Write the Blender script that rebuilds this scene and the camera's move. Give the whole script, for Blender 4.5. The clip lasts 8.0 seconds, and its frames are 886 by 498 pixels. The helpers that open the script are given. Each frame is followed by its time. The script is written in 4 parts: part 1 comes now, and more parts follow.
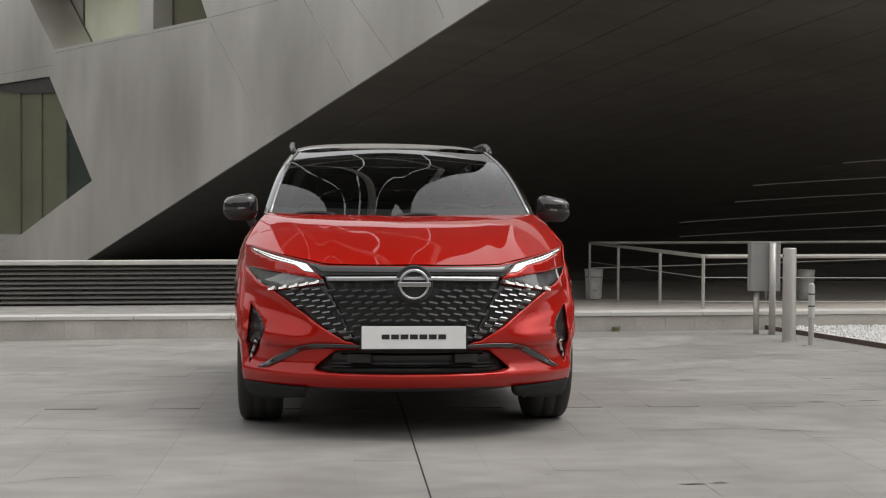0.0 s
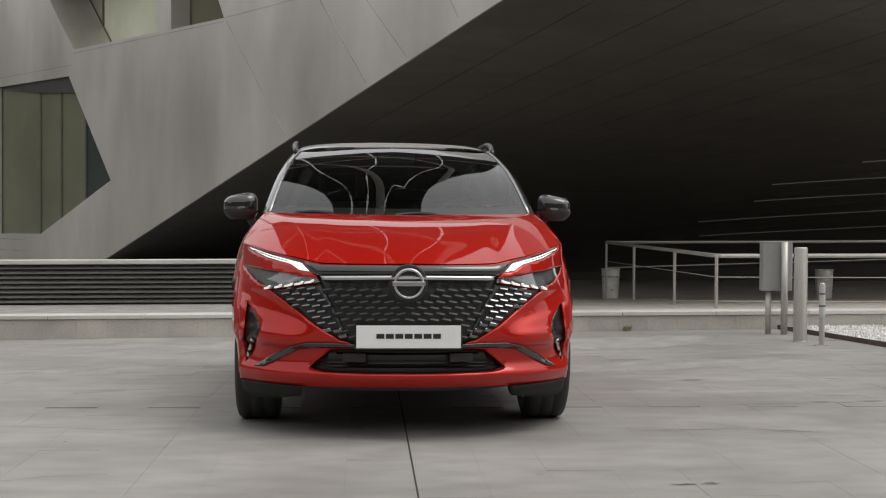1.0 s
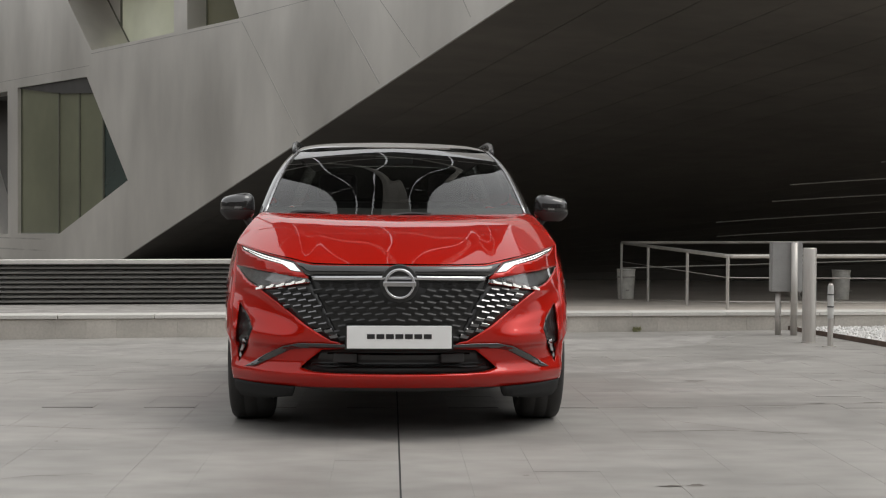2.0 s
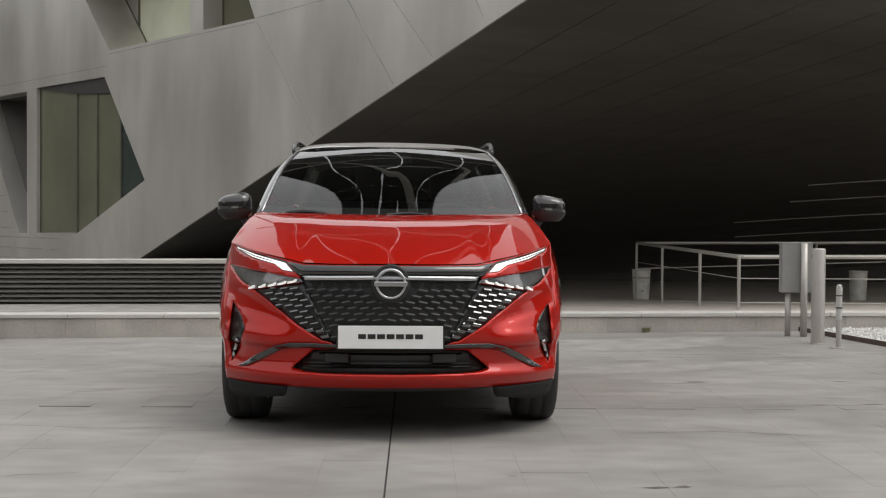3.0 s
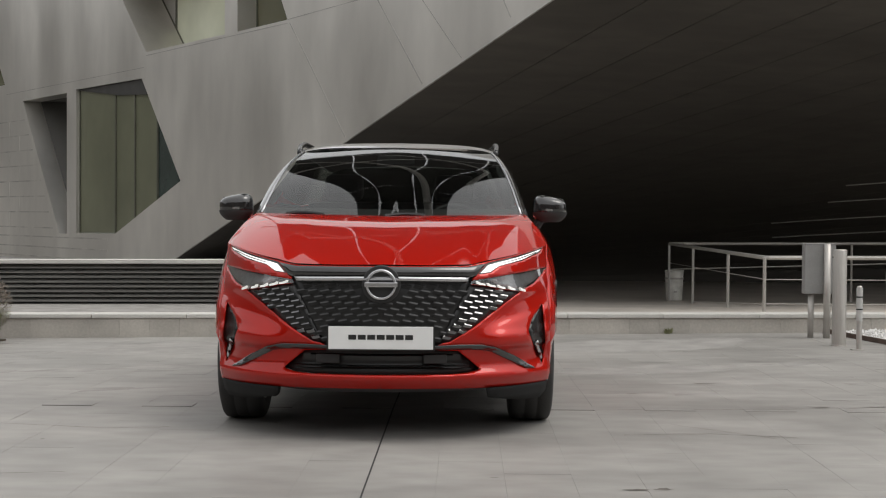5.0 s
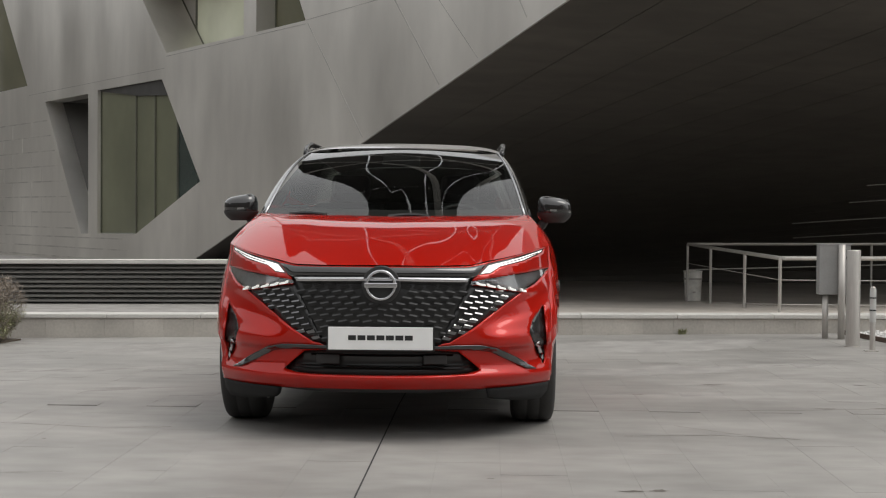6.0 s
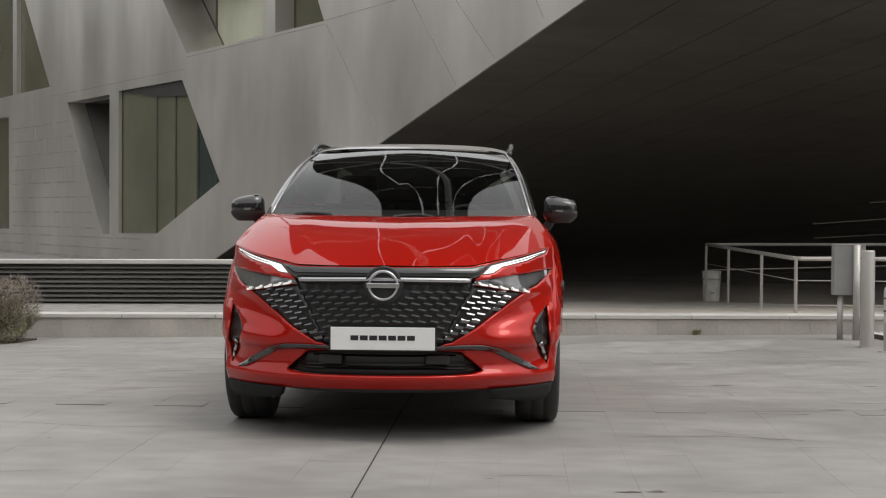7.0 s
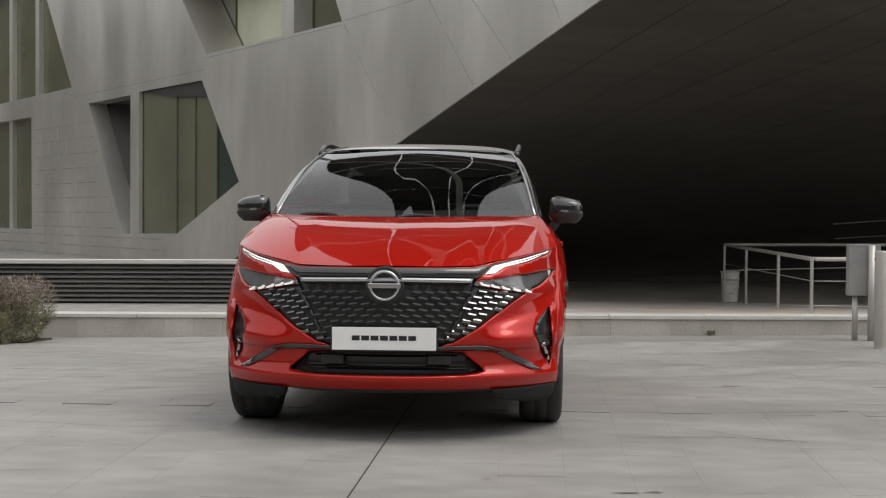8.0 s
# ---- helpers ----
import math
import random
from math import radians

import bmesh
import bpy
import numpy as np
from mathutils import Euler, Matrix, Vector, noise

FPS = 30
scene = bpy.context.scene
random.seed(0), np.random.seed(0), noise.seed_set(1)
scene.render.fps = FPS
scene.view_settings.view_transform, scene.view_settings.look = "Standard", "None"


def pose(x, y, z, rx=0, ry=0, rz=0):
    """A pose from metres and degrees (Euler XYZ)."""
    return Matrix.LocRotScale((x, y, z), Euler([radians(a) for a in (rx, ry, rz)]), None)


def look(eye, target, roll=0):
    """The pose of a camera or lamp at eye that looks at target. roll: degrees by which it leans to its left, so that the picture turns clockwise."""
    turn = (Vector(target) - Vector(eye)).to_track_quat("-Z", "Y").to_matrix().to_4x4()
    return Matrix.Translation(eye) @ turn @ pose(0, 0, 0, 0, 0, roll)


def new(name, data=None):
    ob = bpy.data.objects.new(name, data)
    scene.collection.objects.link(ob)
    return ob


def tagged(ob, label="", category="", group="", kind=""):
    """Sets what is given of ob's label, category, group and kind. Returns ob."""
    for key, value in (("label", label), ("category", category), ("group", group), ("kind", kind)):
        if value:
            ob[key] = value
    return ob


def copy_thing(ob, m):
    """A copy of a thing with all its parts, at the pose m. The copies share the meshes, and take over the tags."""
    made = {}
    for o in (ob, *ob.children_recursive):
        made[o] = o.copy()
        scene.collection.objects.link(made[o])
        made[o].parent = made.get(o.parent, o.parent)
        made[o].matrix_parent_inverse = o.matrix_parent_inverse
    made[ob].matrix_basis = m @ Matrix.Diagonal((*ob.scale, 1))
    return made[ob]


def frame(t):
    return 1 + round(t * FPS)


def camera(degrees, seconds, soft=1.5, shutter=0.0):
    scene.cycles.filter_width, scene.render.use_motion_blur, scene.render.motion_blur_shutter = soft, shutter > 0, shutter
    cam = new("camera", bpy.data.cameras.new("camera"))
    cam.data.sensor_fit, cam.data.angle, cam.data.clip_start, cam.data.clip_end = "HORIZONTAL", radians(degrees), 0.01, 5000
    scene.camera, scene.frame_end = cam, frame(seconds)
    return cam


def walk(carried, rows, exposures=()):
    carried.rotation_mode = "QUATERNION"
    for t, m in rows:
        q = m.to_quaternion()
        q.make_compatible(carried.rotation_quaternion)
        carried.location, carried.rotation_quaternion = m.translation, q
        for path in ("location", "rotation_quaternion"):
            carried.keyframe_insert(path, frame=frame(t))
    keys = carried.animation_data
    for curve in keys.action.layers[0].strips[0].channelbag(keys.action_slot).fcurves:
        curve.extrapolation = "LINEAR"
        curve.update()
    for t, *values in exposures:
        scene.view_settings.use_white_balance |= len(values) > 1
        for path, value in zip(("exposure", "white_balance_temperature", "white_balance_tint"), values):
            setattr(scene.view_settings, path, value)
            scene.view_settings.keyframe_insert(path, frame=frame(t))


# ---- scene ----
from mathutils import geometry

cam = camera(34.0, 8.0, soft=1.15)
PATH = [
    (0, (-0.369, -7.195, 1.112), (-0.227, -5.2, 1.064), 0.3),
    (0.5, (-0.299, -7.202, 1.114), (-0.174, -5.207, 1.065), 0.3),
    (1, (-0.217, -7.193, 1.112), (-0.11, -5.197, 1.063), 0.3),
    (1.5, (-0.133, -7.19, 1.113), (-0.043, -5.193, 1.064), 0.3),
    (3, (0.117, -7.176, 1.113), (0.156, -5.177, 1.064), 0.4),
    (3.5, (0.191, -7.178, 1.114), (0.214, -5.179, 1.065), 0.4),
    (4, (0.272, -7.176, 1.115), (0.276, -5.176, 1.066), 0.4),
    (4.5, (0.342, -7.178, 1.116), (0.33, -5.178, 1.067), 0.4),
    (6, (0.537, -7.167, 1.12), (0.473, -5.168, 1.071), 0.4),
    (6.5, (0.592, -7.171, 1.121), (0.512, -5.173, 1.072), 0.4),
    (7, (0.649, -7.171, 1.122), (0.551, -5.174, 1.073), 0.4),
    (7.5, (0.705, -7.167, 1.122), (0.59, -5.171, 1.073), 0.4),
    (8, (0.765, -7.164, 1.123), (0.633, -5.169, 1.074), 0.4),
]
walk(cam, [(t, look(eye, target, roll)) for t, eye, target, roll in PATH])

# ---------------------------------------------------------------- light
world = bpy.data.worlds.new("sky")
scene.world = world
world.use_nodes = True
wn, wl = world.node_tree.nodes, world.node_tree.links
sky = wn.new("ShaderNodeTexSky")
sky.sky_type, sky.sun_disc = "NISHITA", False
SUN_UP, SUN_TURN = radians(62), radians(100)
sky.sun_elevation, sky.sun_rotation = SUN_UP, SUN_TURN
sky.air_density, sky.dust_density = 1.0, 6.0
grey = wn.new("ShaderNodeHueSaturation")
grey.inputs["Saturation"].default_value = 0.06
grey.inputs["Value"].default_value = 5.9
even = wn.new("ShaderNodeGamma")  # an overcast sky is nearly even
even.inputs["Gamma"].default_value = 0.4
wl.new(sky.outputs["Color"], even.inputs["Color"])
wl.new(even.outputs["Color"], grey.inputs["Color"])
wl.new(grey.outputs["Color"], wn["Background"].inputs["Color"])
wn["Background"].inputs["Strength"].default_value = 0.098
lamp = bpy.data.lights.new("sun", "SUN")
lamp.energy, lamp.angle, lamp.color = 0.8, radians(30), (1.0, 0.95, 0.88)
sun = new("sun", lamp)
sun.matrix_world = look((0, 0, 0), (-math.sin(SUN_TURN) * math.cos(SUN_UP), -math.cos(SUN_TURN) * math.cos(SUN_UP), -math.sin(SUN_UP)))
scene.view_settings.exposure = 0.0


# ---------------------------------------------------------------- materials
def material(name, color, rough=0.5, metal=0.0, vary=0.0, scale=3.0, fine=0.0, fine_scale=60.0, bump=0.0, coat=0.0,
             streak=None, random_tone=0.0, spec=0.5, emit=0.0, rough_vary=0.0, place=False, island_tone=0.0):
    """A surface with colour stains at one scale, grain at a finer one, and relief."""
    m = bpy.data.materials.new(name)
    m.use_nodes = True
    nt, ln = m.node_tree.nodes, m.node_tree.links
    b = nt["Principled BSDF"]
    b.inputs["Base Color"].default_value = (*color, 1)
    b.inputs["Roughness"].default_value = rough
    b.inputs["Metallic"].default_value = metal
    b.inputs["Specular IOR Level"].default_value = spec
    if coat:
        b.inputs["Coat Weight"].default_value = coat
        b.inputs["Coat Roughness"].default_value = 0.012
        b.inputs["Coat IOR"].default_value = 1.5
    if emit:
        b.inputs["Emission Color"].default_value = (*color, 1)
        b.inputs["Emission Strength"].default_value = emit
    if not (vary or fine or bump or random_tone or rough_vary or island_tone):
        return m
    co = nt.new("ShaderNodeTexCoord")
    src = nt.new("ShaderNodeNewGeometry").outputs["Position"] if place else co.outputs["Object"]
    if streak:
        mp = nt.new("ShaderNodeMapping")
        mp.inputs["Scale"].default_value = streak
        ln.new(src, mp.inputs["Vector"])
        src = mp.outputs["Vector"]
    big = nt.new("ShaderNodeTexNoise")
    big.inputs["Scale"].default_value, big.inputs["Detail"].default_value = scale, 5
    ln.new(src, big.inputs["Vector"])
    small = nt.new("ShaderNodeTexNoise")
    small.inputs["Scale"].default_value, small.inputs["Detail"].default_value = fine_scale, 3
    ln.new(src, small.inputs["Vector"])

    def span(out, amount):
        r = nt.new("ShaderNodeMapRange")
        r.inputs["From Min"].default_value, r.inputs["From Max"].default_value = 0.3, 0.7
        r.inputs["To Min"].default_value, r.inputs["To Max"].default_value = 1 - amount, 1 + amount
        ln.new(out, r.inputs["Value"])
        return r.outputs["Result"]

    def times(a, c):
        x = nt.new("ShaderNodeMath")
        x.operation = "MULTIPLY"
        ln.new(a, x.inputs[0])
        ln.new(c, x.inputs[1])
        return x.outputs[0]

    tone = times(span(big.outputs["Fac"], vary), span(small.outputs["Fac"], fine))
    for amount, pick in ((random_tone, lambda: nt.new("ShaderNodeObjectInfo").outputs["Random"]),
                         (island_tone, lambda: nt.new("ShaderNodeNewGeometry").outputs["Random Per Island"])):
        if amount:
            r = nt.new("ShaderNodeMapRange")
            r.inputs["To Min"].default_value, r.inputs["To Max"].default_value = 1 - amount, 1 + amount
            ln.new(pick(), r.inputs["Value"])
            tone = times(tone, r.outputs["Result"])
    mix = nt.new("ShaderNodeVectorMath")
    mix.operation = "SCALE"
    mix.inputs[0].default_value = color
    ln.new(tone, mix.inputs["Scale"])
    ln.new(mix.outputs["Vector"], b.inputs["Base Color"])
    if rough_vary:
        r = nt.new("ShaderNodeMapRange")
        r.inputs["From Min"].default_value, r.inputs["From Max"].default_value = 0.3, 0.7
        r.inputs["To Min"].default_value, r.inputs["To Max"].default_value = max(rough - rough_vary, 0.02), rough + rough_vary
        ln.new(big.outputs["Fac"], r.inputs["Value"])
        ln.new(r.outputs["Result"], b.inputs["Roughness"])
    if bump:
        bp = nt.new("ShaderNodeBump")
        bp.inputs["Strength"].default_value, bp.inputs["Distance"].default_value = 0.6, bump
        ln.new(small.outputs["Fac"], bp.inputs["Height"])
        ln.new(bp.outputs["Normal"], b.inputs["Normal"])
    return m


def glass_material(name, color, sheen=1.8):
    """A thin clear sheet: tinted see-through, with mirror gloss by its Fresnel factor."""
    m = bpy.data.materials.new(name)
    m.use_nodes = True
    nt, ln = m.node_tree.nodes, m.node_tree.links
    nt.remove(nt["Principled BSDF"])
    clear = nt.new("ShaderNodeBsdfTransparent")
    clear.inputs["Color"].default_value = (*color, 1)
    gloss = nt.new("ShaderNodeBsdfGlossy")
    gloss.inputs["Roughness"].default_value = 0.0
    fres = nt.new("ShaderNodeFresnel")
    fres.inputs["IOR"].default_value = 1.5
    mul = nt.new("ShaderNodeMath")
    mul.operation, mul.use_clamp = "MULTIPLY", True
    mul.inputs[1].default_value = sheen
    mix = nt.new("ShaderNodeMixShader")
    ln.new(fres.outputs["Fac"], mul.inputs[0])
    ln.new(mul.outputs[0], mix.inputs["Fac"])
    ln.new(clear.outputs[0], mix.inputs[1])
    ln.new(gloss.outputs[0], mix.inputs[2])
    ln.new(mix.outputs[0], nt["Material Output"].inputs["Surface"])
    return m


SLAB = material("paving_stone", (0.28, 0.268, 0.25), 0.56, vary=0.17, scale=0.8, fine=0.12, fine_scale=4.5, streak=(0.7, 1.3, 1), bump=0.002, rough_vary=0.1, place=True, island_tone=0.018)
JOINT = material("paving_joint", (0.285, 0.272, 0.255), 0.9, vary=0.2, scale=4, fine=0.2, fine_scale=120)
CRACK = material("expansion_joint", (0.03, 0.03, 0.03), 0.8, vary=0.2)
CONCRETE = material("concrete", (0.47, 0.443, 0.40), 0.8, vary=0.14, scale=2.2, fine=0.08, fine_scale=40, bump=0.002, random_tone=0.04, place=True)
COPING = material("pale_coping_stone", (0.56, 0.545, 0.51), 0.7, vary=0.1, scale=2, fine=0.05, fine_scale=50, bump=0.001, random_tone=0.04)
TERRACE = material("terrace_paving", (0.46, 0.42, 0.37), 0.75, vary=0.15, scale=0.8, fine=0.08, fine_scale=30, bump=0.002)
CLADDING = material("zinc_cladding", (0.69, 0.668, 0.628), 0.38, 0.72, vary=0.09, scale=0.6, fine=0.04, fine_scale=3.0, streak=(1, 1, 0.35), rough_vary=0.09)
SEAM_SOFT = material("shallow_joint", (0.58, 0.56, 0.525), 0.45, 0.7, vary=0.25, scale=2)
SEAM = material("cladding_seam", (0.44, 0.425, 0.4), 0.5, 0.6, vary=0.25, scale=2)
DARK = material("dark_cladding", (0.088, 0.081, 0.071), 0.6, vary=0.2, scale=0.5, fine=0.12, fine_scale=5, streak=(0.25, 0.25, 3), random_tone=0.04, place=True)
TRIMLINE = material("thin_metal_trim", (0.45, 0.44, 0.42), 0.5, 0.1, vary=0.1)
PANE_GREEN = material("green_tinted_pane", (0.15, 0.155, 0.1), 0.3, vary=0.22, scale=0.5, fine=0.05, fine_scale=3, random_tone=0.08)
PANE_PALE = material("pale_green_pane", (0.7, 0.72, 0.56), 0.2, vary=0.14, scale=0.7, random_tone=0.06)
PANE_DARK = material("dark_glass_pane", (0.035, 0.05, 0.045), 0.06, vary=0.2, scale=0.8)
PANE_OLIVE = material("olive_glass_pane", (0.12, 0.117, 0.07), 0.25, vary=0.2, scale=0.5, random_tone=0.12)
MULLION = material("olive_mullion", (0.13, 0.13, 0.1), 0.5, 0.2, vary=0.1)
SHELL = material("dark_canopy_panel", (0.03, 0.03, 0.029), 0.7, vary=0.15)
FAR_WALL = material("dull_render_wall", (0.12, 0.115, 0.105), 0.8, vary=0.15, scale=0.4, fine=0.05)
INSIDE = material("dark_reveal", (0.05, 0.048, 0.045), 0.8, vary=0.2)
LOUVRE = material("louvre_metal", (0.18, 0.176, 0.165), 0.5, 0.3, vary=0.15, scale=1.5, streak=(0.4, 1, 1), random_tone=0.08)
STEEL = material("brushed_steel", (0.46, 0.44, 0.41), 0.45, 0.55, vary=0.1, scale=6, fine=0.06, fine_scale=80, streak=(1, 1, 0.1))
PAINTED = material("grey_painted_steel", (0.29, 0.288, 0.28), 0.5, 0.2, vary=0.08, scale=4, fine=0.04)
GALV = material("galvanised_steel", (0.72, 0.71, 0.67), 0.45, 0.3, vary=0.15, scale=8, fine=0.06)
WHITE = material("white_reflective_film", (0.5, 0.5, 0.48), 0.5, vary=0.05)
RUST = material("rusty_edging", (0.09, 0.06, 0.045), 0.85, vary=0.3, scale=8, fine=0.2)
GRIME = material("grime", (0.14, 0.125, 0.11), 0.85, vary=0.3, scale=9, fine=0.25, fine_scale=90)
GRAVEL = material("white_gravel", (0.66, 0.65, 0.63), 0.8, vary=0.2, scale=10, fine=0.1)
SOIL = material("soil", (0.09, 0.07, 0.05), 0.95, vary=0.3, scale=5, fine=0.3, fine_scale=60)
LEAF = material("grey_green_leaf", (0.28, 0.29, 0.15), 0.7, vary=0.4, scale=5, fine=0.3)
LEAF_DRY = material("dry_brown_leaf", (0.31, 0.265, 0.22), 0.75, vary=0.35, scale=5, fine=0.3)
TWIG = material("twig", (0.1, 0.08, 0.06), 0.85, vary=0.2)
RIB = material("pale_steel_rib", (0.62, 0.62, 0.6), 0.5, vary=0.05)

RED = material("red_metallic_paint", (0.46, 0.007, 0.001), 0.42, 0.35, fine=0.03, fine_scale=900, coat=1.0, spec=0.0)
GLOSS = material("gloss_black_paint", (0.018, 0.018, 0.018), 0.12, fine=0.02, coat=1.0)
PLASTIC = material("matt_black_plastic", (0.03, 0.03, 0.03), 0.6, vary=0.1, fine=0.1, fine_scale=300)
SATIN = material("satin_black_plastic", (0.022, 0.022, 0.022), 0.25, fine=0.05, fine_scale=200)
CHROME = material("chrome", (0.62, 0.62, 0.62), 0.12, 1.0, fine=0.02)
DARK_CHROME = material("dark_chrome", (0.2, 0.2, 0.205), 0.16, 1.0, fine=0.02)
SATIN_CHROME = material("satin_chrome", (0.55, 0.55, 0.56), 0.25, 1.0, fine=0.02)
RUBBER = material("tyre_rubber", (0.034, 0.033, 0.032), 0.75, vary=0.12, scale=6, fine=0.1, fine_scale=90)
ALLOY = material("dark_alloy", (0.2, 0.2, 0.21), 0.3, 0.9, fine=0.03)
PLATE = material("white_plate", (0.87, 0.87, 0.86), 0.35, vary=0.03, scale=8)
INK = material("black_ink", (0.02, 0.02, 0.02), 0.5, vary=0.05)
LED = material("white_led", (1.0, 0.98, 0.95), 0.3, emit=0.7)
LED_SOFT = material("soft_led", (0.9, 0.9, 0.86), 0.3, emit=0.45)
# pale silver: the lens's sky reflection is put into this colour
LAMP_SHEEN = material("lamp_sheen", (0.68, 0.68, 0.69), 0.25, 0.5, vary=0.12, scale=14, fine=0.1, fine_scale=60)
SKIRT = material("black_moulding", (0.022, 0.022, 0.022), 0.6, fine=0.1, fine_scale=300, spec=0.12)
TRIM_BLACK = material("trim_black", (0.018, 0.018, 0.018), 0.25, fine=0.05, fine_scale=200, spec=0.28)
SEAT = material("dark_seat_fabric", (0.035, 0.035, 0.037), 0.8, vary=0.1, fine=0.15, fine_scale=250)
CABIN = material("dark_cabin_plastic", (0.03, 0.03, 0.031), 0.6, vary=0.1, fine=0.08, fine_scale=200)
WINDSCREEN = glass_material("windscreen_glass", (0.62, 0.66, 0.63), 1.4)
TINTED = glass_material("tinted_glass", (0.25, 0.27, 0.27))
LENS = glass_material("lamp_lens", (0.88, 0.9, 0.9), 3.2)


# ---------------------------------------------------------------- building tools
def mesh_object(name, bm, mat, parent=None, smooth=False, label=""):
    me = bpy.data.meshes.new(name)
    bmesh.ops.recalc_face_normals(bm, faces=bm.faces)
    bm.to_mesh(me)
    bm.free()
    me.materials.append(mat)
    for p in me.polygons:
        p.use_smooth = smooth
    ob = new(name, me)
    if parent:
        ob.parent = parent
    if label:
        ob["label"] = label
    return ob


def part(name, bm, mat, parent, label="", smooth=False):
    return mesh_object(name, bm, mat, parent, smooth, label)


def empty(name, m, label, category, group="", kind=""):
    ob = new(name)
    ob.matrix_world = m
    return tagged(ob, label, category, group, kind)


def box(bm, x0, x1, y0, y1, z0, z1, bevel=0.0):
    r = bmesh.ops.create_cube(bm, size=1, matrix=Matrix.Translation(((x0 + x1) / 2, (y0 + y1) / 2, (z0 + z1) / 2)) @ Matrix.Diagonal((abs(x1 - x0), abs(y1 - y0), abs(z1 - z0), 1)))
    if bevel:
        es = list({e for v in r["verts"] for e in v.link_edges})
        bmesh.ops.bevel(bm, geom=es, offset=bevel, segments=2, affect="EDGES", profile=0.5)
    return bm


def boxed(x0, x1, y0, y1, z0, z1, bevel=0.0):
    return box(bmesh.new(), x0, x1, y0, y1, z0, z1, bevel)


def tube(bm, a, b, r0, r1=None, seg=12, caps=True):
    a, b = Vector(a), Vector(b)
    q = (b - a).to_track_quat("Z", "Y").to_matrix().to_4x4()
    bmesh.ops.create_cone(bm, cap_ends=caps, segments=seg, radius1=r0, radius2=r0 if r1 is None else r1, depth=(b - a).length,
                          matrix=Matrix.Translation((a + b) / 2) @ q)
    return bm


def tubed(a, b, r0, r1=None, seg=12):
    return tube(bmesh.new(), a, b, r0, r1, seg)


def lathe(profile, seg=32, axis="Z", caps=False):
    """A turned shape from (radius, height) pairs."""
    bm = bmesh.new()
    rings = []
    for r, h in profile:
        ring = []
        for i in range(seg):
            a = 2 * math.pi * i / seg
            p = (r * math.cos(a), r * math.sin(a), h) if axis == "Z" else (h, r * math.cos(a), r * math.sin(a))
            ring.append(bm.verts.new(p))
        rings.append(ring)
    for p, q in zip(rings, rings[1:]):
        for i in range(seg):
            bm.faces.new((p[i], p[(i + 1) % seg], q[(i + 1) % seg], q[i]))
    if caps:
        bm.faces.new(rings[0])
        bm.faces.new(rings[-1])
    bmesh.ops.remove_doubles(bm, verts=bm.verts, dist=1e-6)
    return bm


def curve(xs, ys):
    """A smooth curve through the given pairs (monotone cubic)."""
    xs, ys = list(xs), list(ys)
    n = len(xs)
    d = [(ys[i + 1] - ys[i]) / (xs[i + 1] - xs[i]) for i in range(n - 1)]
    m = [d[0]] + [0 if d[i - 1] * d[i] <= 0 else 2 * d[i - 1] * d[i] / (d[i - 1] + d[i]) for i in range(1, n - 1)] + [d[-1]]

    def value(x):
        if x <= xs[0]:
            return ys[0]
        if x >= xs[-1]:
            return ys[-1]
        i = max(k for k in range(n - 1) if xs[k] <= x)
        h = xs[i + 1] - xs[i]
        t = (x - xs[i]) / h
        return (ys[i] * (1 + 2 * t) * (1 - t) ** 2 + m[i] * h * t * (1 - t) ** 2 + ys[i + 1] * t * t * (3 - 2 * t) + m[i + 1] * h * t * t * (t - 1))
    return value


def inside(poly, x, y):
    hit = False
    for (x0, y0), (x1, y1) in zip(poly, poly[1:] + poly[:1]):
        if (y0 > y) != (y1 > y) and x < (x1 - x0) * (y - y0) / (y1 - y0) + x0:
            hit = not hit
    return hit


def finer(poly, step):
    out = []
    for (x0, y0), (x1, y1) in zip(poly, poly[1:] + poly[:1]):
        n = max(1, int(math.hypot(x1 - x0, y1 - y0) / step))
        out += [(x0 + (x1 - x0) * i / n, y0 + (y1 - y0) * i / n) for i in range(n)]
    return out


def gap_to(poly, x, y):
    best = 9.0
    for (x0, y0), (x1, y1) in zip(poly, poly[1:] + poly[:1]):
        dx, dy = x1 - x0, y1 - y0
        t = min(1, max(0, ((x - x0) * dx + (y - y0) * dy) / (dx * dx + dy * dy + 1e-12)))
        best = min(best, math.hypot(x - x0 - t * dx, y - y0 - t * dy))
    return best


def rounded(poly, r, n=3):
    """The polygon with its corners cut round."""
    out = []
    k = len(poly)
    for i in range(k):
        p, c, q = (Vector(poly[(i + j) % k]) for j in (-1, 0, 1))
        a = c + (p - c).normalized() * min(r, (p - c).length * 0.45)
        b = c + (q - c).normalized() * min(r, (q - c).length * 0.45)
        for j in range(n + 1):
            t = j / n
            v = a * (1 - t) ** 2 + c * 2 * t * (1 - t) + b * t * t
            out.append((v.x, v.y))
    return out


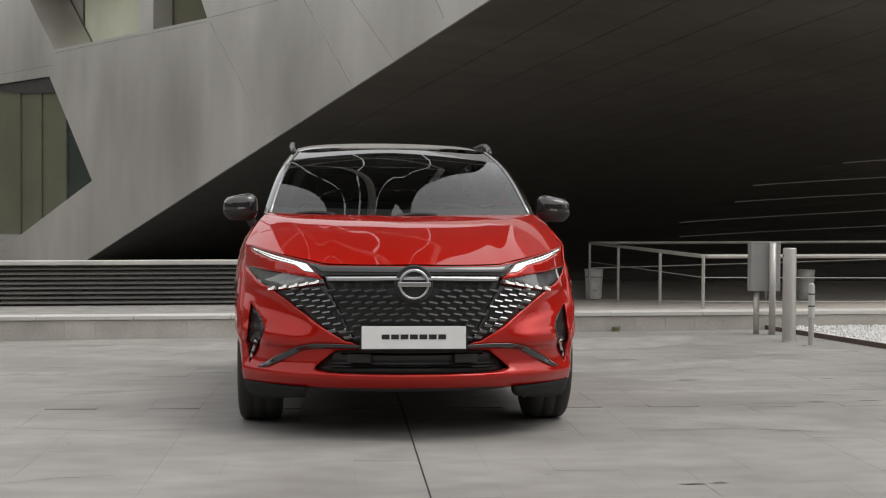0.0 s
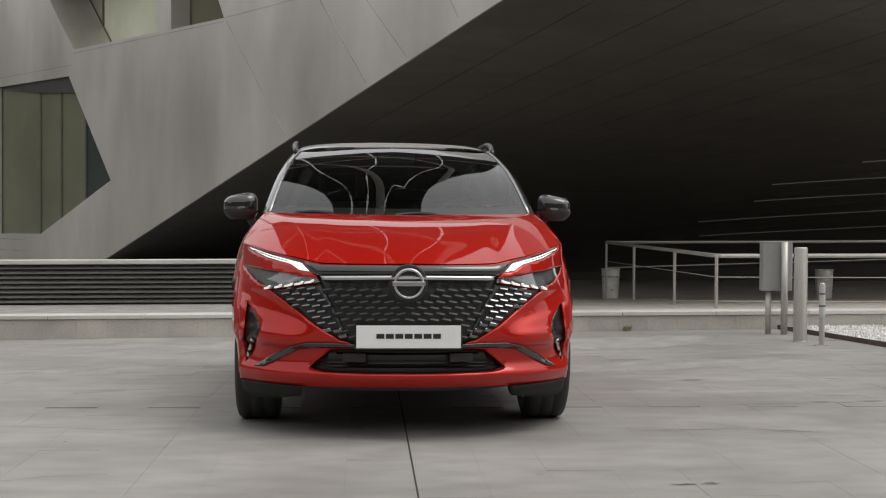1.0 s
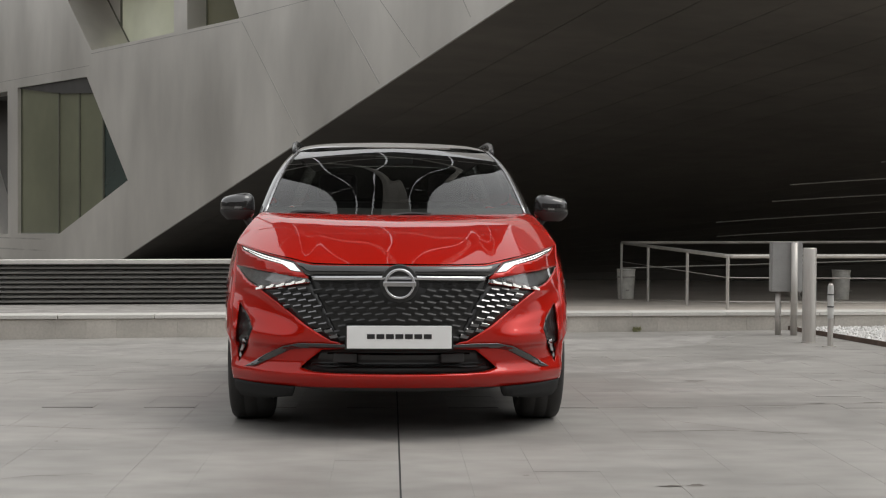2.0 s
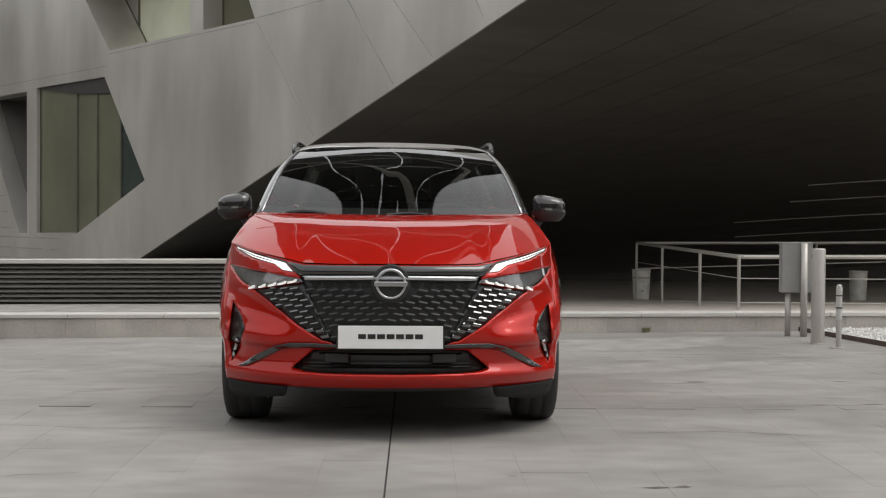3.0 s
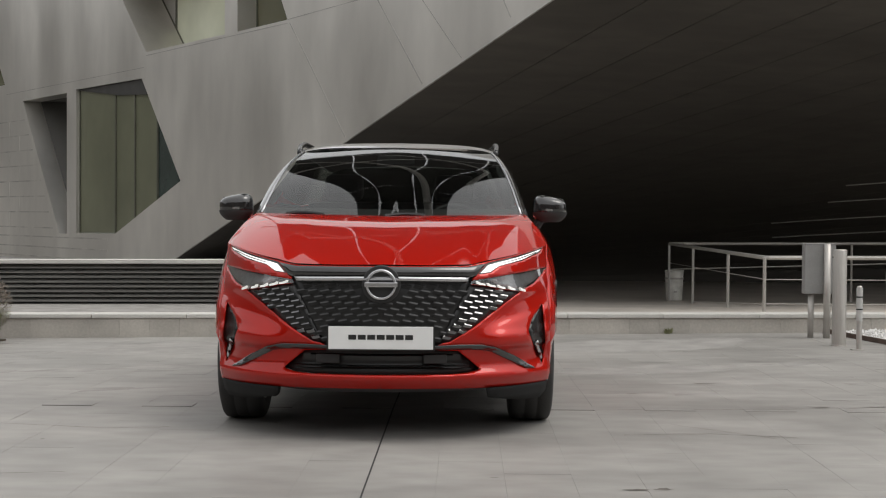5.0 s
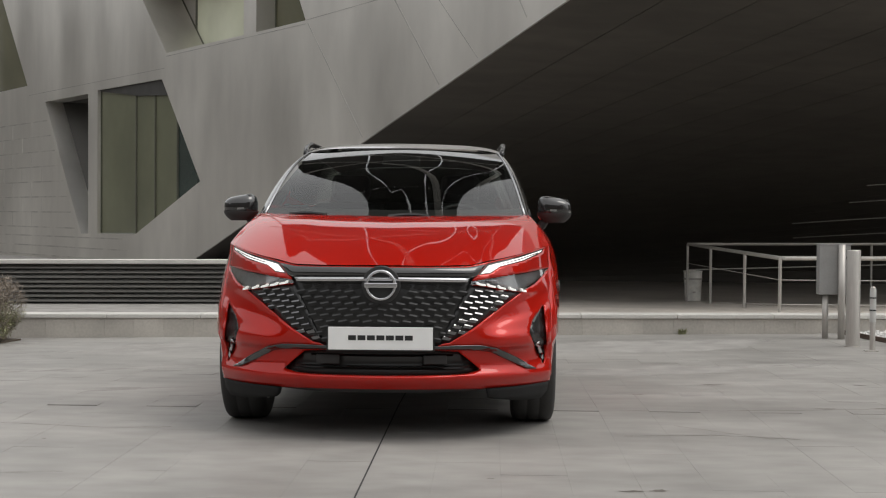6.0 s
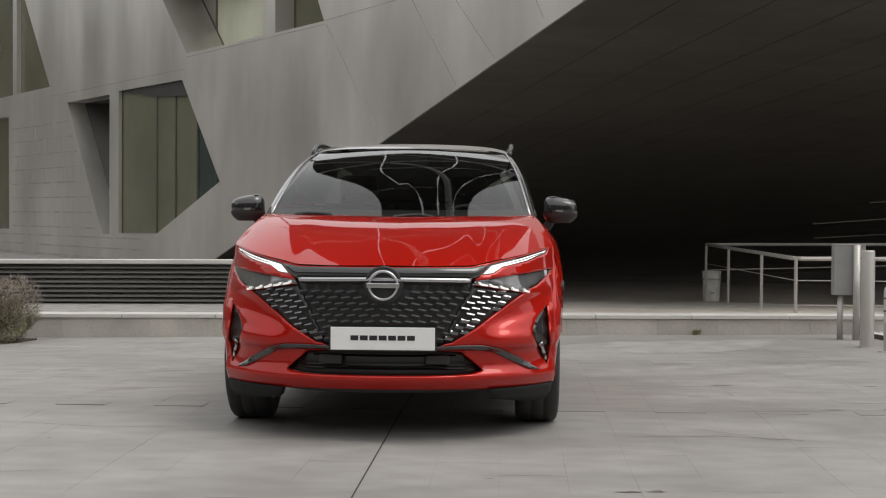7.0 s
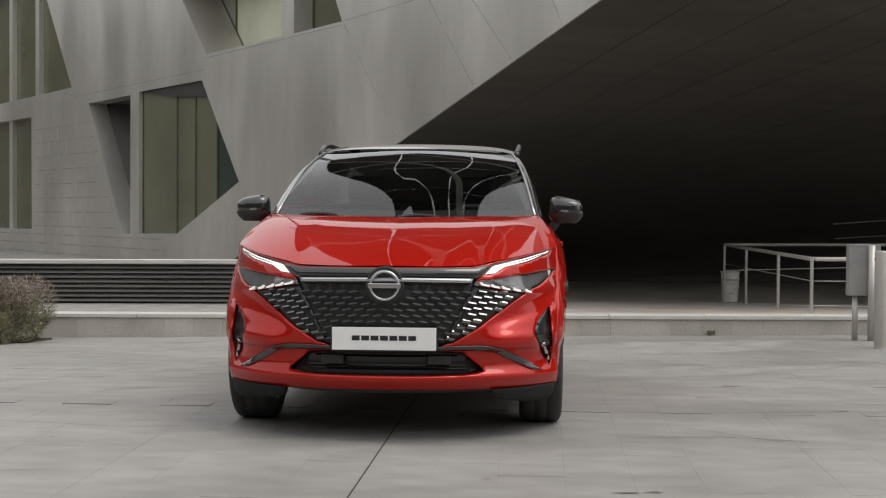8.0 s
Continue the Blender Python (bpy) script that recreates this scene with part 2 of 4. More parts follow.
def skin(outer, lift, back, step=0.05, holes=(), bm=None):
    """A sheet over a plane outline with holes, lifted onto a surface by lift(a, b), its rims turned in by back(a, b)."""
    bm = bm or bmesh.new()
    loops = [finer(outer, step)] + [finer(h, step) for h in holes]
    pts, edges = [], []
    for lp in loops:
        s = len(pts)
        pts += lp
        edges += [(s + i, s + (i + 1) % len(lp)) for i in range(len(lp))]
    xs, ys = [p[0] for p in outer], [p[1] for p in outer]
    nx, ny = int((max(xs) - min(xs)) / step) + 1, int((max(ys) - min(ys)) / step) + 1
    for i in range(nx + 1):
        for j in range(ny + 1):
            x, y = min(xs) + (i + 0.5 * (j % 2)) * step, min(ys) + j * step
            if inside(loops[0], x, y) and not any(inside(h, x, y) for h in loops[1:]) and all(gap_to(h, x, y) > step * 0.4 for h in loops):
                pts.append((x, y))
    vs, _, fs, *_ = geometry.delaunay_2d_cdt([Vector(p) for p in pts], edges, [], 0, 1e-6)
    up = [bm.verts.new(lift(v.x, v.y)) for v in vs]
    rim = {}
    for f in fs:
        cx, cy = sum(vs[i].x for i in f) / len(f), sum(vs[i].y for i in f) / len(f)
        if not inside(loops[0], cx, cy) or any(inside(h, cx, cy) for h in loops[1:]):
            continue
        bm.faces.new([up[i] for i in f])
        for a, b in zip(f, list(f[1:]) + [f[0]]):
            rim[(a, b)] = rim.get((a, b), 0) + 1
    if back:
        low = {}
        for a, b in list(rim):
            if (b, a) not in rim:
                for i in (a, b):
                    if i not in low:
                        low[i] = bm.verts.new(back(vs[i].x, vs[i].y))
                bm.faces.new((up[b], up[a], low[a], low[b]))
    bmesh.ops.delete(bm, geom=[v for v in bm.verts if not v.link_faces], context="VERTS")
    return bm


def grid(nu, nv, at, bm=None, closed=False):
    bm = bm or bmesh.new()
    vs = [[bm.verts.new(at(i / nu, j / nv)) for j in range(nv + 1)] for i in range(nu + 1)]
    for i in range(nu):
        for j in range(nv):
            bm.faces.new((vs[i][j], vs[i + 1][j], vs[i + 1][j + 1], vs[i][j + 1]))
    return bm


def sweep(points, r, seg=8, bm=None):
    """A round bar along points."""
    bm = bm or bmesh.new()
    pts = [Vector(p) for p in points]
    rings = []
    for i, p in enumerate(pts):
        d = (pts[min(i + 1, len(pts) - 1)] - pts[max(i - 1, 0)]).normalized()
        q = d.to_track_quat("Z", "Y")
        rings.append([bm.verts.new(p + q @ Vector((r * math.cos(2 * math.pi * k / seg), r * math.sin(2 * math.pi * k / seg), 0))) for k in range(seg)])
    for a, b in zip(rings, rings[1:]):
        for k in range(seg):
            bm.faces.new((a[k], a[(k + 1) % seg], b[(k + 1) % seg], b[k]))
    bm.faces.new(rings[0])
    bm.faces.new(rings[-1])
    return bm


# ---------------------------------------------------------------- ground and terrace
KERB_Y = 8.0


def ground_z(x, y):
    """The plaza is level round the car and falls a little towards the kerb."""
    return -0.03 - min(max((y - 1.5) / 6.5, 0), 1) * (0.131 - 0.0149 * max(-12, min(x, 8)))


def kerb_top(x):
    return 0.063 + 0.008 * max(-12, min(x, 12))


def terrace_z(x, y):
    t = min(max((y - KERB_Y) / 9.5, 0), 1)
    return (kerb_top(x) - 0.004) * (1 - t) - 0.33 * t if x > -0.4 else kerb_top(x) - 0.004


def build_ground():
    xs = [-1500, -200, -40, -12, -8, -4, 0, 4, 8, 12, 40, 200, 1500]
    ys = [-1500, -200, -40, -10, 0, 1.5, 3, 5, 7.9, 8.3, 40, 200, 1500]
    bm = bmesh.new()
    vs = [[bm.verts.new((x, y, (ground_z(x, y) - 0.0035) if y < 8.1 else -0.9)) for y in ys] for x in xs]
    for i in range(len(xs) - 1):
        for j in range(len(ys) - 1):
            bm.faces.new((vs[i][j], vs[i + 1][j], vs[i + 1][j + 1], vs[i][j + 1]))
    tagged(mesh_object("ground", bm, JOINT), "grey joint mortar bed under the plaza paving", "ground", kind="structure")


def build_terrace():
    ys = [KERB_Y + 0.05, 8.6, 9.5, 11, 13, 15, 17.5, 20, 24.5, 40]
    for name, mat, xs, label in (("terrace", TERRACE, [-0.39, 2, 4, 6, 8, 12, 20, 40], "brown-grey paved terrace behind the low kerb wall"),
                                 ("ledge", JOINT, [-30, -20, -12, -8, -4, -2, -0.41], "grey concrete ledge in front of the louvre screen")):
        bm = bmesh.new()
        vs = [[bm.verts.new((x, y, terrace_z(x, y))) for y in ys] for x in xs]
        for i in range(len(xs) - 1):
            for j in range(len(ys) - 1):
                bm.faces.new((vs[i][j], vs[i + 1][j], vs[i + 1][j + 1], vs[i][j + 1]))
        tagged(mesh_object(name, bm, mat), label, name, kind="structure")


build_ground()
build_terrace()

# ---------------------------------------------------------------- metal building
P0, DIRN, AWAY = Vector((-5.07, 20.67, 0)), Vector((0.588, -0.809, 0)), Vector((0.809, 0.588, 0))


def on_wall(u, z, d=0.0):
    p = P0 + DIRN * u + AWAY * d
    return Vector((p.x, p.y, z))


def edge_z(u):
    return 0.265 + 0.322 * u


WIN_A = [(-5.4, 3.82), (-1.82, 3.81), (0.03, 1.71), (-3.19, 0.64), (-5.4, 0.62)]
NOTCH = [(-8.91, 3.77), (-5.98, 3.78), (-5.98, 0.6), (-6.45, 0.6)]
WIN_UP_L = [(-1.59, 4.32), (1.89, 4.34), (1.89, 5.9), (-3.21, 5.9)]
LINTEL = [(-5.4, 3.82), (-1.82, 3.81), (-1.52, 3.47), (-3.19, 3.56), (-5.4, 3.80)]
WIN_UP_R = [(2.39, 4.34), (4.22, 4.36), (3.48, 5.6), (2.39, 5.6)]
WIN_FAR_U = [(-10.23, 4.25), (-12.9, 7.4), (-19, 7.4), (-19, 4.22)]
WIN_FAR_L = [(-13.72, 3.68), (-13.68, 0.61), (-19, 0.58), (-19, 3.72)]
HOLES = [WIN_A, NOTCH, WIN_UP_L, WIN_UP_R, WIN_FAR_U, WIN_FAR_L]
TOP = 7.8
U_END = 16.0


def build_facade():
    outer = [(-24, -0.6), (-2.69, -0.6), (U_END, edge_z(U_END)), (U_END, 5.6), (6, 5.6), (-6, TOP), (-24, TOP)]
    bm = skin(outer, lambda u, z: on_wall(u, z), lambda u, z: on_wall(u, z, 0.03 if z < edge_z(u) + 0.05 and u > -2.8 else (1.05 if z > 4.3 and -6 < u < 2.2 else 0.45)), 1.2, HOLES)
    wall = tagged(mesh_object("wall_facade", bm, CLADDING), "slanting grey metal-clad facade with angular windows", "wall", kind="structure")

    def seam(u0, z0, u1, z1, w=0.022, mat=SEAM):
        d = Vector((u1 - u0, z1 - z0)).normalized()
        n = Vector((-d.y, d.x)) * w / 2
        bm = bmesh.new()
        f = [bm.verts.new(on_wall(u, z, -0.004)) for u, z in ((u0 + n.x, z0 + n.y), (u0 - n.x, z0 - n.y), (u1 - n.x, z1 - n.y), (u1 + n.x, z1 + n.y))]
        b = [bm.verts.new(on_wall(u, z, 0.01)) for u, z in ((u0 + n.x, z0 + n.y), (u0 - n.x, z0 - n.y), (u1 - n.x, z1 - n.y), (u1 + n.x, z1 + n.y))]
        bm.faces.new(f)
        for i in range(4):
            bm.faces.new((f[i], f[(i + 1) % 4], b[(i + 1) % 4], b[i]))
        part("seam", bm, mat, wall)

    seam(6.07, 5.45, 8.26, 3.0)
    seam(4.3, 4.3, 6.1, 2.32, 0.014)
    seam(8.58 - 1.4, 4.2 + 1.03, 9.23, 3.3, 0.012)
    seam(9.22, 5.45, 10.35, 3.75, 0.02)
    seam(-1.59, 4.25, 4.22, 4.30, 0.012)
    seam(4.22, 4.36, 12.5, 4.62, 0.012)
    seam(-10.1, 4.0, -1.7, 4.02, 0.01)
    for k in range(8):
        z = 0.72 + 0.37 * k
        seam(-13.4, z, -6.75 - 0.70 * (z - 0.6) * 1.05, z, 0.03, SEAM_SOFT)
        for m in range(3):
            u = -12.9 + 1.5 * m + (0.75 if k % 2 else 0)
            if u < -7.4 - 0.75 * (z - 0.6) and z < 3.2:
                seam(u, z, u, z + 0.37, 0.03, SEAM_SOFT)
    for z in (0.52, 0.28, 0.05):
        seam(-22, z - 0.05, -3.6, z, 0.03, SEAM_SOFT)
    return wall


def build_window(name, outline, depth, mullions, pane_mats, label, frame_w=0.07):
    """A deep-set window: a pane between each two mullions, cut to the outline, and a frame round it."""
    root = empty(name, Matrix.Identity(4), label, "window", kind="structure")
    us = [min(p[0] for p in outline) - 0.01] + list(mullions) + [max(p[0] for p in outline) + 0.01]
    for k, (a, b) in enumerate(zip(us, us[1:])):
        cut = clip(clip(outline, a + 0.006, 1), b - 0.006, -1)
        if len(cut) > 2:
            bm = skin(cut, lambda u, z: on_wall(u, z, depth), lambda u, z: on_wall(u, z, depth + 0.03), 2.0)
            part("pane", bm, pane_mats[min(k, len(pane_mats) - 1)], root)
    for m in mullions:
        zs = [z for (u0, z0), (u1, z1) in zip(outline, outline[1:] + outline[:1]) if (u0 - m) * (u1 - m) < 0 for z in (z0 + (z1 - z0) * (m - u0) / (u1 - u0),)]
        if len(zs) >= 2:
            bm = bmesh.new()
            c = [on_wall(m + s * (frame_w if frame_w > 0.1 else 0.022), z, depth + d) for z in (min(zs), max(zs)) for s in (-1, 1) for d in (-0.03 if frame_w < 0.1 else -0.12, 0.02)]
            v = [bm.verts.new(p) for p in c]
            for q in ((0, 1, 3, 2), (4, 5, 7, 6), (0, 1, 5, 4), (2, 3, 7, 6), (0, 2, 6, 4), (1, 3, 7, 5)):
                bm.faces.new([v[i] for i in q])
            part("mullion", bm, CLADDING if frame_w > 0.1 else MULLION, root)
    bm = bmesh.new()
    for (u0, z0), (u1, z1) in zip(outline, outline[1:] + outline[:1]):
        tube(bm, on_wall(u0, z0, depth - 0.01), on_wall(u1, z1, depth - 0.01), 0.022, seg=4)
    part("window_frame", bm, MULLION, root)
    return root


def clip(poly, at, side):
    out = []
    for (x0, y0), (x1, y1) in zip(poly, poly[1:] + poly[:1]):
        i0, i1 = (x0 - at) * side >= 0, (x1 - at) * side >= 0
        if i0:
            out.append((x0, y0))
        if i0 != i1:
            t = (at - x0) / (x1 - x0)
            out.append((at, y0 + (y1 - y0) * t))
    return out


build_facade()
build_window("window_1", WIN_A, 0.10, [-3.36, -2.34, -1.22], [PANE_GREEN, PANE_GREEN, PANE_GREEN, PANE_DARK], "angular deep-set window with green-tinted glass panels", 0.03)
build_window("window_2", WIN_UP_L, 0.95, [-2.2, 0.4, 0.95], [CLADDING, PANE_PALE, PANE_PALE, PANE_DARK], "upper angular window with pale green panes")
build_window("window_3", WIN_UP_R, 0.4, [], [PANE_OLIVE], "upper triangular window with dark olive glass")
build_window("window_4", WIN_FAR_U, 0.25, [-16.15, -13.6], [PANE_OLIVE], "tall upper window with olive glass and pale mullions", 0.18)
build_window("window_5", WIN_FAR_L, 0.25, [-16.15], [PANE_OLIVE], "lower window with olive glass and pale mullion", 0.18)


def build_notch():
    bm = bmesh.new()
    a, b, c, d = (on_wall(u, z, 0.45) for u, z in NOTCH)
    deep = [on_wall(-8.2, 3.77, 2.2), on_wall(-5.98, 3.78, 2.2), on_wall(-5.98, 0.6, 2.2), on_wall(-6.2, 0.6, 2.2)]
    f = [bm.verts.new(p) for p in (a, b, c, d)]
    g = [bm.verts.new(p) for p in deep]
    for i in range(4):
        bm.faces.new((f[i], f[(i + 1) % 4], g[(i + 1) % 4], g[i]))
    bm.faces.new(g)
    tagged(mesh_object("niche", bm, FAR_WALL), "dark wedge-shaped niche in the metal facade", "niche", kind="structure")


build_notch()
tagged(mesh_object("lintel", skin(LINTEL, lambda u, z: on_wall(u, z, 0.05), lambda u, z: on_wall(u, z, 0.10), 2.0), INSIDE), "shadowed brown lintel in the angular window", "lintel", kind="structure")


def lean(a, v, d=0.0):
    """The leaning dark underside: v from the terrace's far edge up to the slanting edge of the facade."""
    u = -2.75 + 18.75 * a
    top = on_wall(u, edge_z(u) + 0.012, 0.03)
    foot = Vector((-4.7 + 27.0 * a, 24.42, -0.45))
    back, up = v ** 1.6, v ** 0.6
    return Vector((foot.x + (top.x - foot.x) * back, foot.y + (top.y - foot.y) * back + d, foot.z + (top.z - foot.z) * up + 0.3 * d))


def build_recess():
    """The undercroft: one leaning wall of dark boards from the terrace up to the facade's edge, closed behind and above."""
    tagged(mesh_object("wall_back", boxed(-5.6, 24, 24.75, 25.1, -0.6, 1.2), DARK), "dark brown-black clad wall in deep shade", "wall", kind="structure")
    # the right-hand wall is out of view, added to keep sky light off the boards
    tagged(mesh_object("wall_side", boxed(22.9, 23.3, 5.5, 24.7, -0.6, 11.0, 0.02), DARK), "unseen dark wall added to block sky light from the right", "wall", kind="structure")
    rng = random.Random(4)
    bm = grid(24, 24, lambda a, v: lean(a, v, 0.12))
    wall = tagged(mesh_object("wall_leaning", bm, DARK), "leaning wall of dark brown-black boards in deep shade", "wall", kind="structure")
    rows = 24
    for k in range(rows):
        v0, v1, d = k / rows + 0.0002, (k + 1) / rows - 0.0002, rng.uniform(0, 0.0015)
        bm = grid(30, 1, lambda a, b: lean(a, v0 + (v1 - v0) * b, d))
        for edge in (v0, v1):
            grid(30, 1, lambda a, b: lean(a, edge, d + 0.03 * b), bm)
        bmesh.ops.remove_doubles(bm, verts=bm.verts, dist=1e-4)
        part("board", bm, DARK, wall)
    for ends in (((0.68, 0.501), (0.778, 0.453), (0.878, 0.416)),
                 ((0.592, 0.471), (0.723, 0.4), (0.86, 0.351)),
                 ((0.554, 0.404), (0.697, 0.335), (0.845, 0.29)),
                 ((0.485, 0.327), (0.657, 0.267), (0.832, 0.234)),
                 ((0.465, 0.235), (0.642, 0.192), (0.821, 0.168))):
        rail = curve([p[0] for p in ends], [p[1] for p in ends])
        a0, a1 = ends[0][0], ends[-1][0]
        part("trim_line", sweep([lean(a0 + (a1 - a0) * i / 12, rail(a0 + (a1 - a0) * i / 12), -0.015) for i in range(13)], 0.012, 6), TRIMLINE, wall, "thin pale metal strip")


build_recess()


def build_canopy():
    """A curved roof of dark leaf-shaped panels with open slits, high in front of the building; it shows in the car's glass and paint."""
    root = empty("canopy", Matrix.Translation((0, 0, 0)), "high curved lattice canopy of dark panels over the forecourt", "canopy")

    HUB, FAR = Vector((0, 1, 1)), 2.3
    left = curve([0, 0.12, 0.36, 0.5, 1.0], [-0.9, -1.4, -3.5, -4.4, -5.6])
    right = curve([0, 0.12, 0.36, 0.5, 1.0], [0.5, 0.8, 2.3, 3.4, 4.6])

    def node(u, v):
        x = left(v) + (right(v) - left(v)) * (u + 0.05 * math.sin(3 * v) * math.sin(math.pi * u))
        y = 6.2 + 21 * v + 3.4 * (u - 0.35) ** 2 + 1.2 * math.sin(4 * u)
        return HUB + (Vector((x, y, 13.0 - 0.018 * x * x + 0.03 * (y - 10))) - HUB) * FAR

    NU, NV = 4, 6
    for i in range(NU):
        for j in range(NV):
            edge = [node((i + a) / NU, (j + b) / NV) for a, b in
                    [(k / 4, 0) for k in range(4)] + [(1, k / 4) for k in range(4)] + [(1 - k / 4, 1) for k in range(4)] + [(0, 1 - k / 4) for k in range(4)]]
            c = sum(edge, Vector()) / len(edge)
            bm = bmesh.new()
            edge = [p + (c - p).normalized() * 0.09 for p in edge]
            lo = [bm.verts.new(p) for p in edge]
            hi = [bm.verts.new(p + Vector((0, 0, 0.2))) for p in edge]
            bm.faces.new(lo)
            bm.faces.new(hi)
            for k in range(len(edge)):
                m = (k + 1) % len(edge)
                bm.faces.new((lo[k], lo[m], hi[m], hi[k]))
            part("panel", bm, SHELL, root)
    for p, q in (((-0.15, 0.9), (0.75, 0.0)), ((0.1, 1.0), (1.0, 0.25)), ((0.0, 0.45), (1.05, 0.75))):
        ends = [node(p[0] + (q[0] - p[0]) * k / 20, p[1] + (q[1] - p[1]) * k / 20 + 0.12 * math.sin(math.pi * k / 20)) - Vector((0, 0, 0.3)) for k in range(21)]
        part("beam", sweep(ends, 0.27, 8), RIB, root, "pale curved steel beam")
    for k in range(15):
        part("blade", boxed(10.6, 24.0, 30.9 + 2.4 * k, 32.55 + 2.4 * k, 27.6, 27.8), SHELL, root)
    for u, v in ((0, 1), (1, 1)):
        p = node(u, v)
        part("column", tubed((p.x, p.y, -0.3), (p.x, p.y, p.z + 0.1), 0.4, 0.3, 16), PAINTED, root)


def build_unseen_side():
    """Unseen plain walls added to block low sky; fins added for streaks in the paint."""
    for x0, x1, y0, y1, h in ((-44, -40, -30, 75, 13), (-40, -9, -34, -30, 15), (-9, 12, -36, -32, 13), (12, 45, -32, -28, 16)):
        tagged(mesh_object("wall_far", boxed(x0, x1, y0, y1, -0.2, h, 0.05), FAR_WALL), "unseen plain dull wall added to block low sky light", "wall", kind="structure")
    fence = empty("fin_screen", Matrix.Translation((9, -9, 0)), "tall screen of upright pale fins beside the plaza", "screen")
    for k in range(16):
        part("fin", boxed(-0.04, 0.04, -0.15 + k * 0.55, 0.15 + k * 0.55, -0.1, 4.5, 0.01), RIB, fence)


build_canopy()
build_unseen_side()


# ---------------------------------------------------------------- kerb, louvres, street furniture
def build_kerb():
    root = tagged(mesh_object("kerb_wall", skin([(-14, 0), (9, 0), (9, 0.3), (-14, 0.3)], lambda x, d: Vector((x, KERB_Y + 0.02 + d, kerb_top(x) - 0.05)), lambda x, d: Vector((x, KERB_Y + 0.02 + d, -0.7)), 2.0), JOINT),
                  "low concrete block kerb wall with pale coping", "kerb", kind="structure")
    w = 0.315
    me = bpy.data.meshes.new("block")
    bm = boxed(-w / 2 + 0.0004, w / 2 - 0.0004, 0, 0.2, -0.4, 0, 0.0018)
    bm.to_mesh(me)
    bm.free()
    me.materials.append(CONCRETE)
    rng = random.Random(2)
    for i in range(-30, 18):
        x = i * w + 0.1
        ob = new("block", me)
        ob.parent = root
        ob.matrix_world = Matrix.Translation((x, KERB_Y + rng.uniform(-0.003, 0.003), kerb_top(x) - 0.046))
    cm = bpy.data.meshes.new("coping")
    bm = boxed(-0.497, 0.497, -0.025, 0.3, -0.042, 0, 0.006)
    bm.to_mesh(cm)
    bm.free()
    cm.materials.append(COPING)
    for i in range(-10, 9):
        ob = new("coping", cm)
        ob.parent = root
        ob.matrix_world = Matrix.Translation((i, KERB_Y, kerb_top(i))) @ pose(0, 0, 0, 0, -0.458, 0)
    return root


def build_louvres():
    root = empty("louvre_screen", Matrix.Translation((0, 9.8, 0)), "low dark screen of horizontal metal louvres with a pale cap", "screen")
    x0, x1 = -13.0, -0.3
    tilt = 0.007
    n = 8
    for k in range(n):
        z = 0.085 + k * 0.056
        bm = bmesh.new()
        vs = [bm.verts.new(p) for x in (x0, x1) for p in ((x, -0.035, z + x * tilt + 0.012), (x, -0.035, z + x * tilt - 0.004), (x, 0.03, z + x * tilt + 0.028), (x, 0.03, z + x * tilt + 0.044))]
        for q in ((0, 1, 2, 3), (4, 5, 6, 7), (0, 1, 5, 4), (1, 2, 6, 5), (2, 3, 7, 6), (3, 0, 4, 7)):
            bm.faces.new([vs[i] for i in q])
        part("slat", bm, LOUVRE, root)
    bm = bmesh.new()
    vs = [bm.verts.new((x, y, z + x * tilt)) for x in (x0, x1 + 0.02) for y in (-0.09, 0.3) for z in (0.525, 0.574)]
    for q in ((0, 1, 3, 2), (4, 5, 7, 6), (0, 1, 5, 4), (2, 3, 7, 6), (0, 2, 6, 4), (1, 3, 7, 5)):
        bm.faces.new([vs[i] for i in q])
    bmesh.ops.bevel(bm, geom=list(bm.edges), offset=0.008, segments=2, affect="EDGES")
    part("cap", bm, COPING, root, "pale smooth stone cap")
    for x in [x0 + 0.05 + i * 1.57 for i in range(9)]:
        part("post", boxed(x - 0.025, x + 0.025, 0.092, 0.15, terrace_z(x, 9.8), 0.52 + x * tilt), LOUVRE, root)
    part("backing", boxed(x0, x1, 0.05, 0.09, -0.05, 0.52), FAR_WALL, root)
    return root


def build_railing():
    root = empty("railing", Matrix.Translation((3.8, 9.2, 0)), "low grey tubular steel railing round a ramp", "railing")
    Z = 0.645
    o = Vector((3.8, 9.2, 0))

    def post(x, y, r=0.018):
        part("post", tubed(Vector((x, y, terrace_z(x, y) - 0.01)) - o, Vector((x, y, Z)) - o, r), STEEL, root)

    for x, y in ((3.8, 16.8), (3.8, 14.3), (3.8, 11.45), (3.8, 9.2), (6.2, 9.2), (8.6, 9.2), (6.8, 16.8), (9.8, 16.8)):
        post(x, y, 0.02)

    def rail(name, pts, r):
        part(name, sweep([Vector(p) - o for p in pts], r), STEEL, root)

    rail("top_rail", [(9.8, 16.8, Z + 0.05), (6.8, 16.8, Z + 0.02), (3.85, 16.8, Z), (3.8, 16.75, Z), (3.8, 13, Z), (3.8, 9.25, Z), (3.85, 9.2, Z), (6, 9.2, Z + 0.01), (8.6, 9.2, Z + 0.02)], 0.024)
    rail("mid_rail", [(3.8, 16.8, 0.33), (3.8, 9.2, 0.40)], 0.005)
    rail("mid_rail", [(3.8, 9.2, 0.40), (8.6, 9.2, 0.40)], 0.005)
    rail("mid_rail", [(3.8, 16.8, 0.22), (9.8, 16.8, 0.42)], 0.01)
    rail("bottom_rail", [(3.8, 9.2, 0.125), (8.6, 9.2, 0.125)], 0.005)
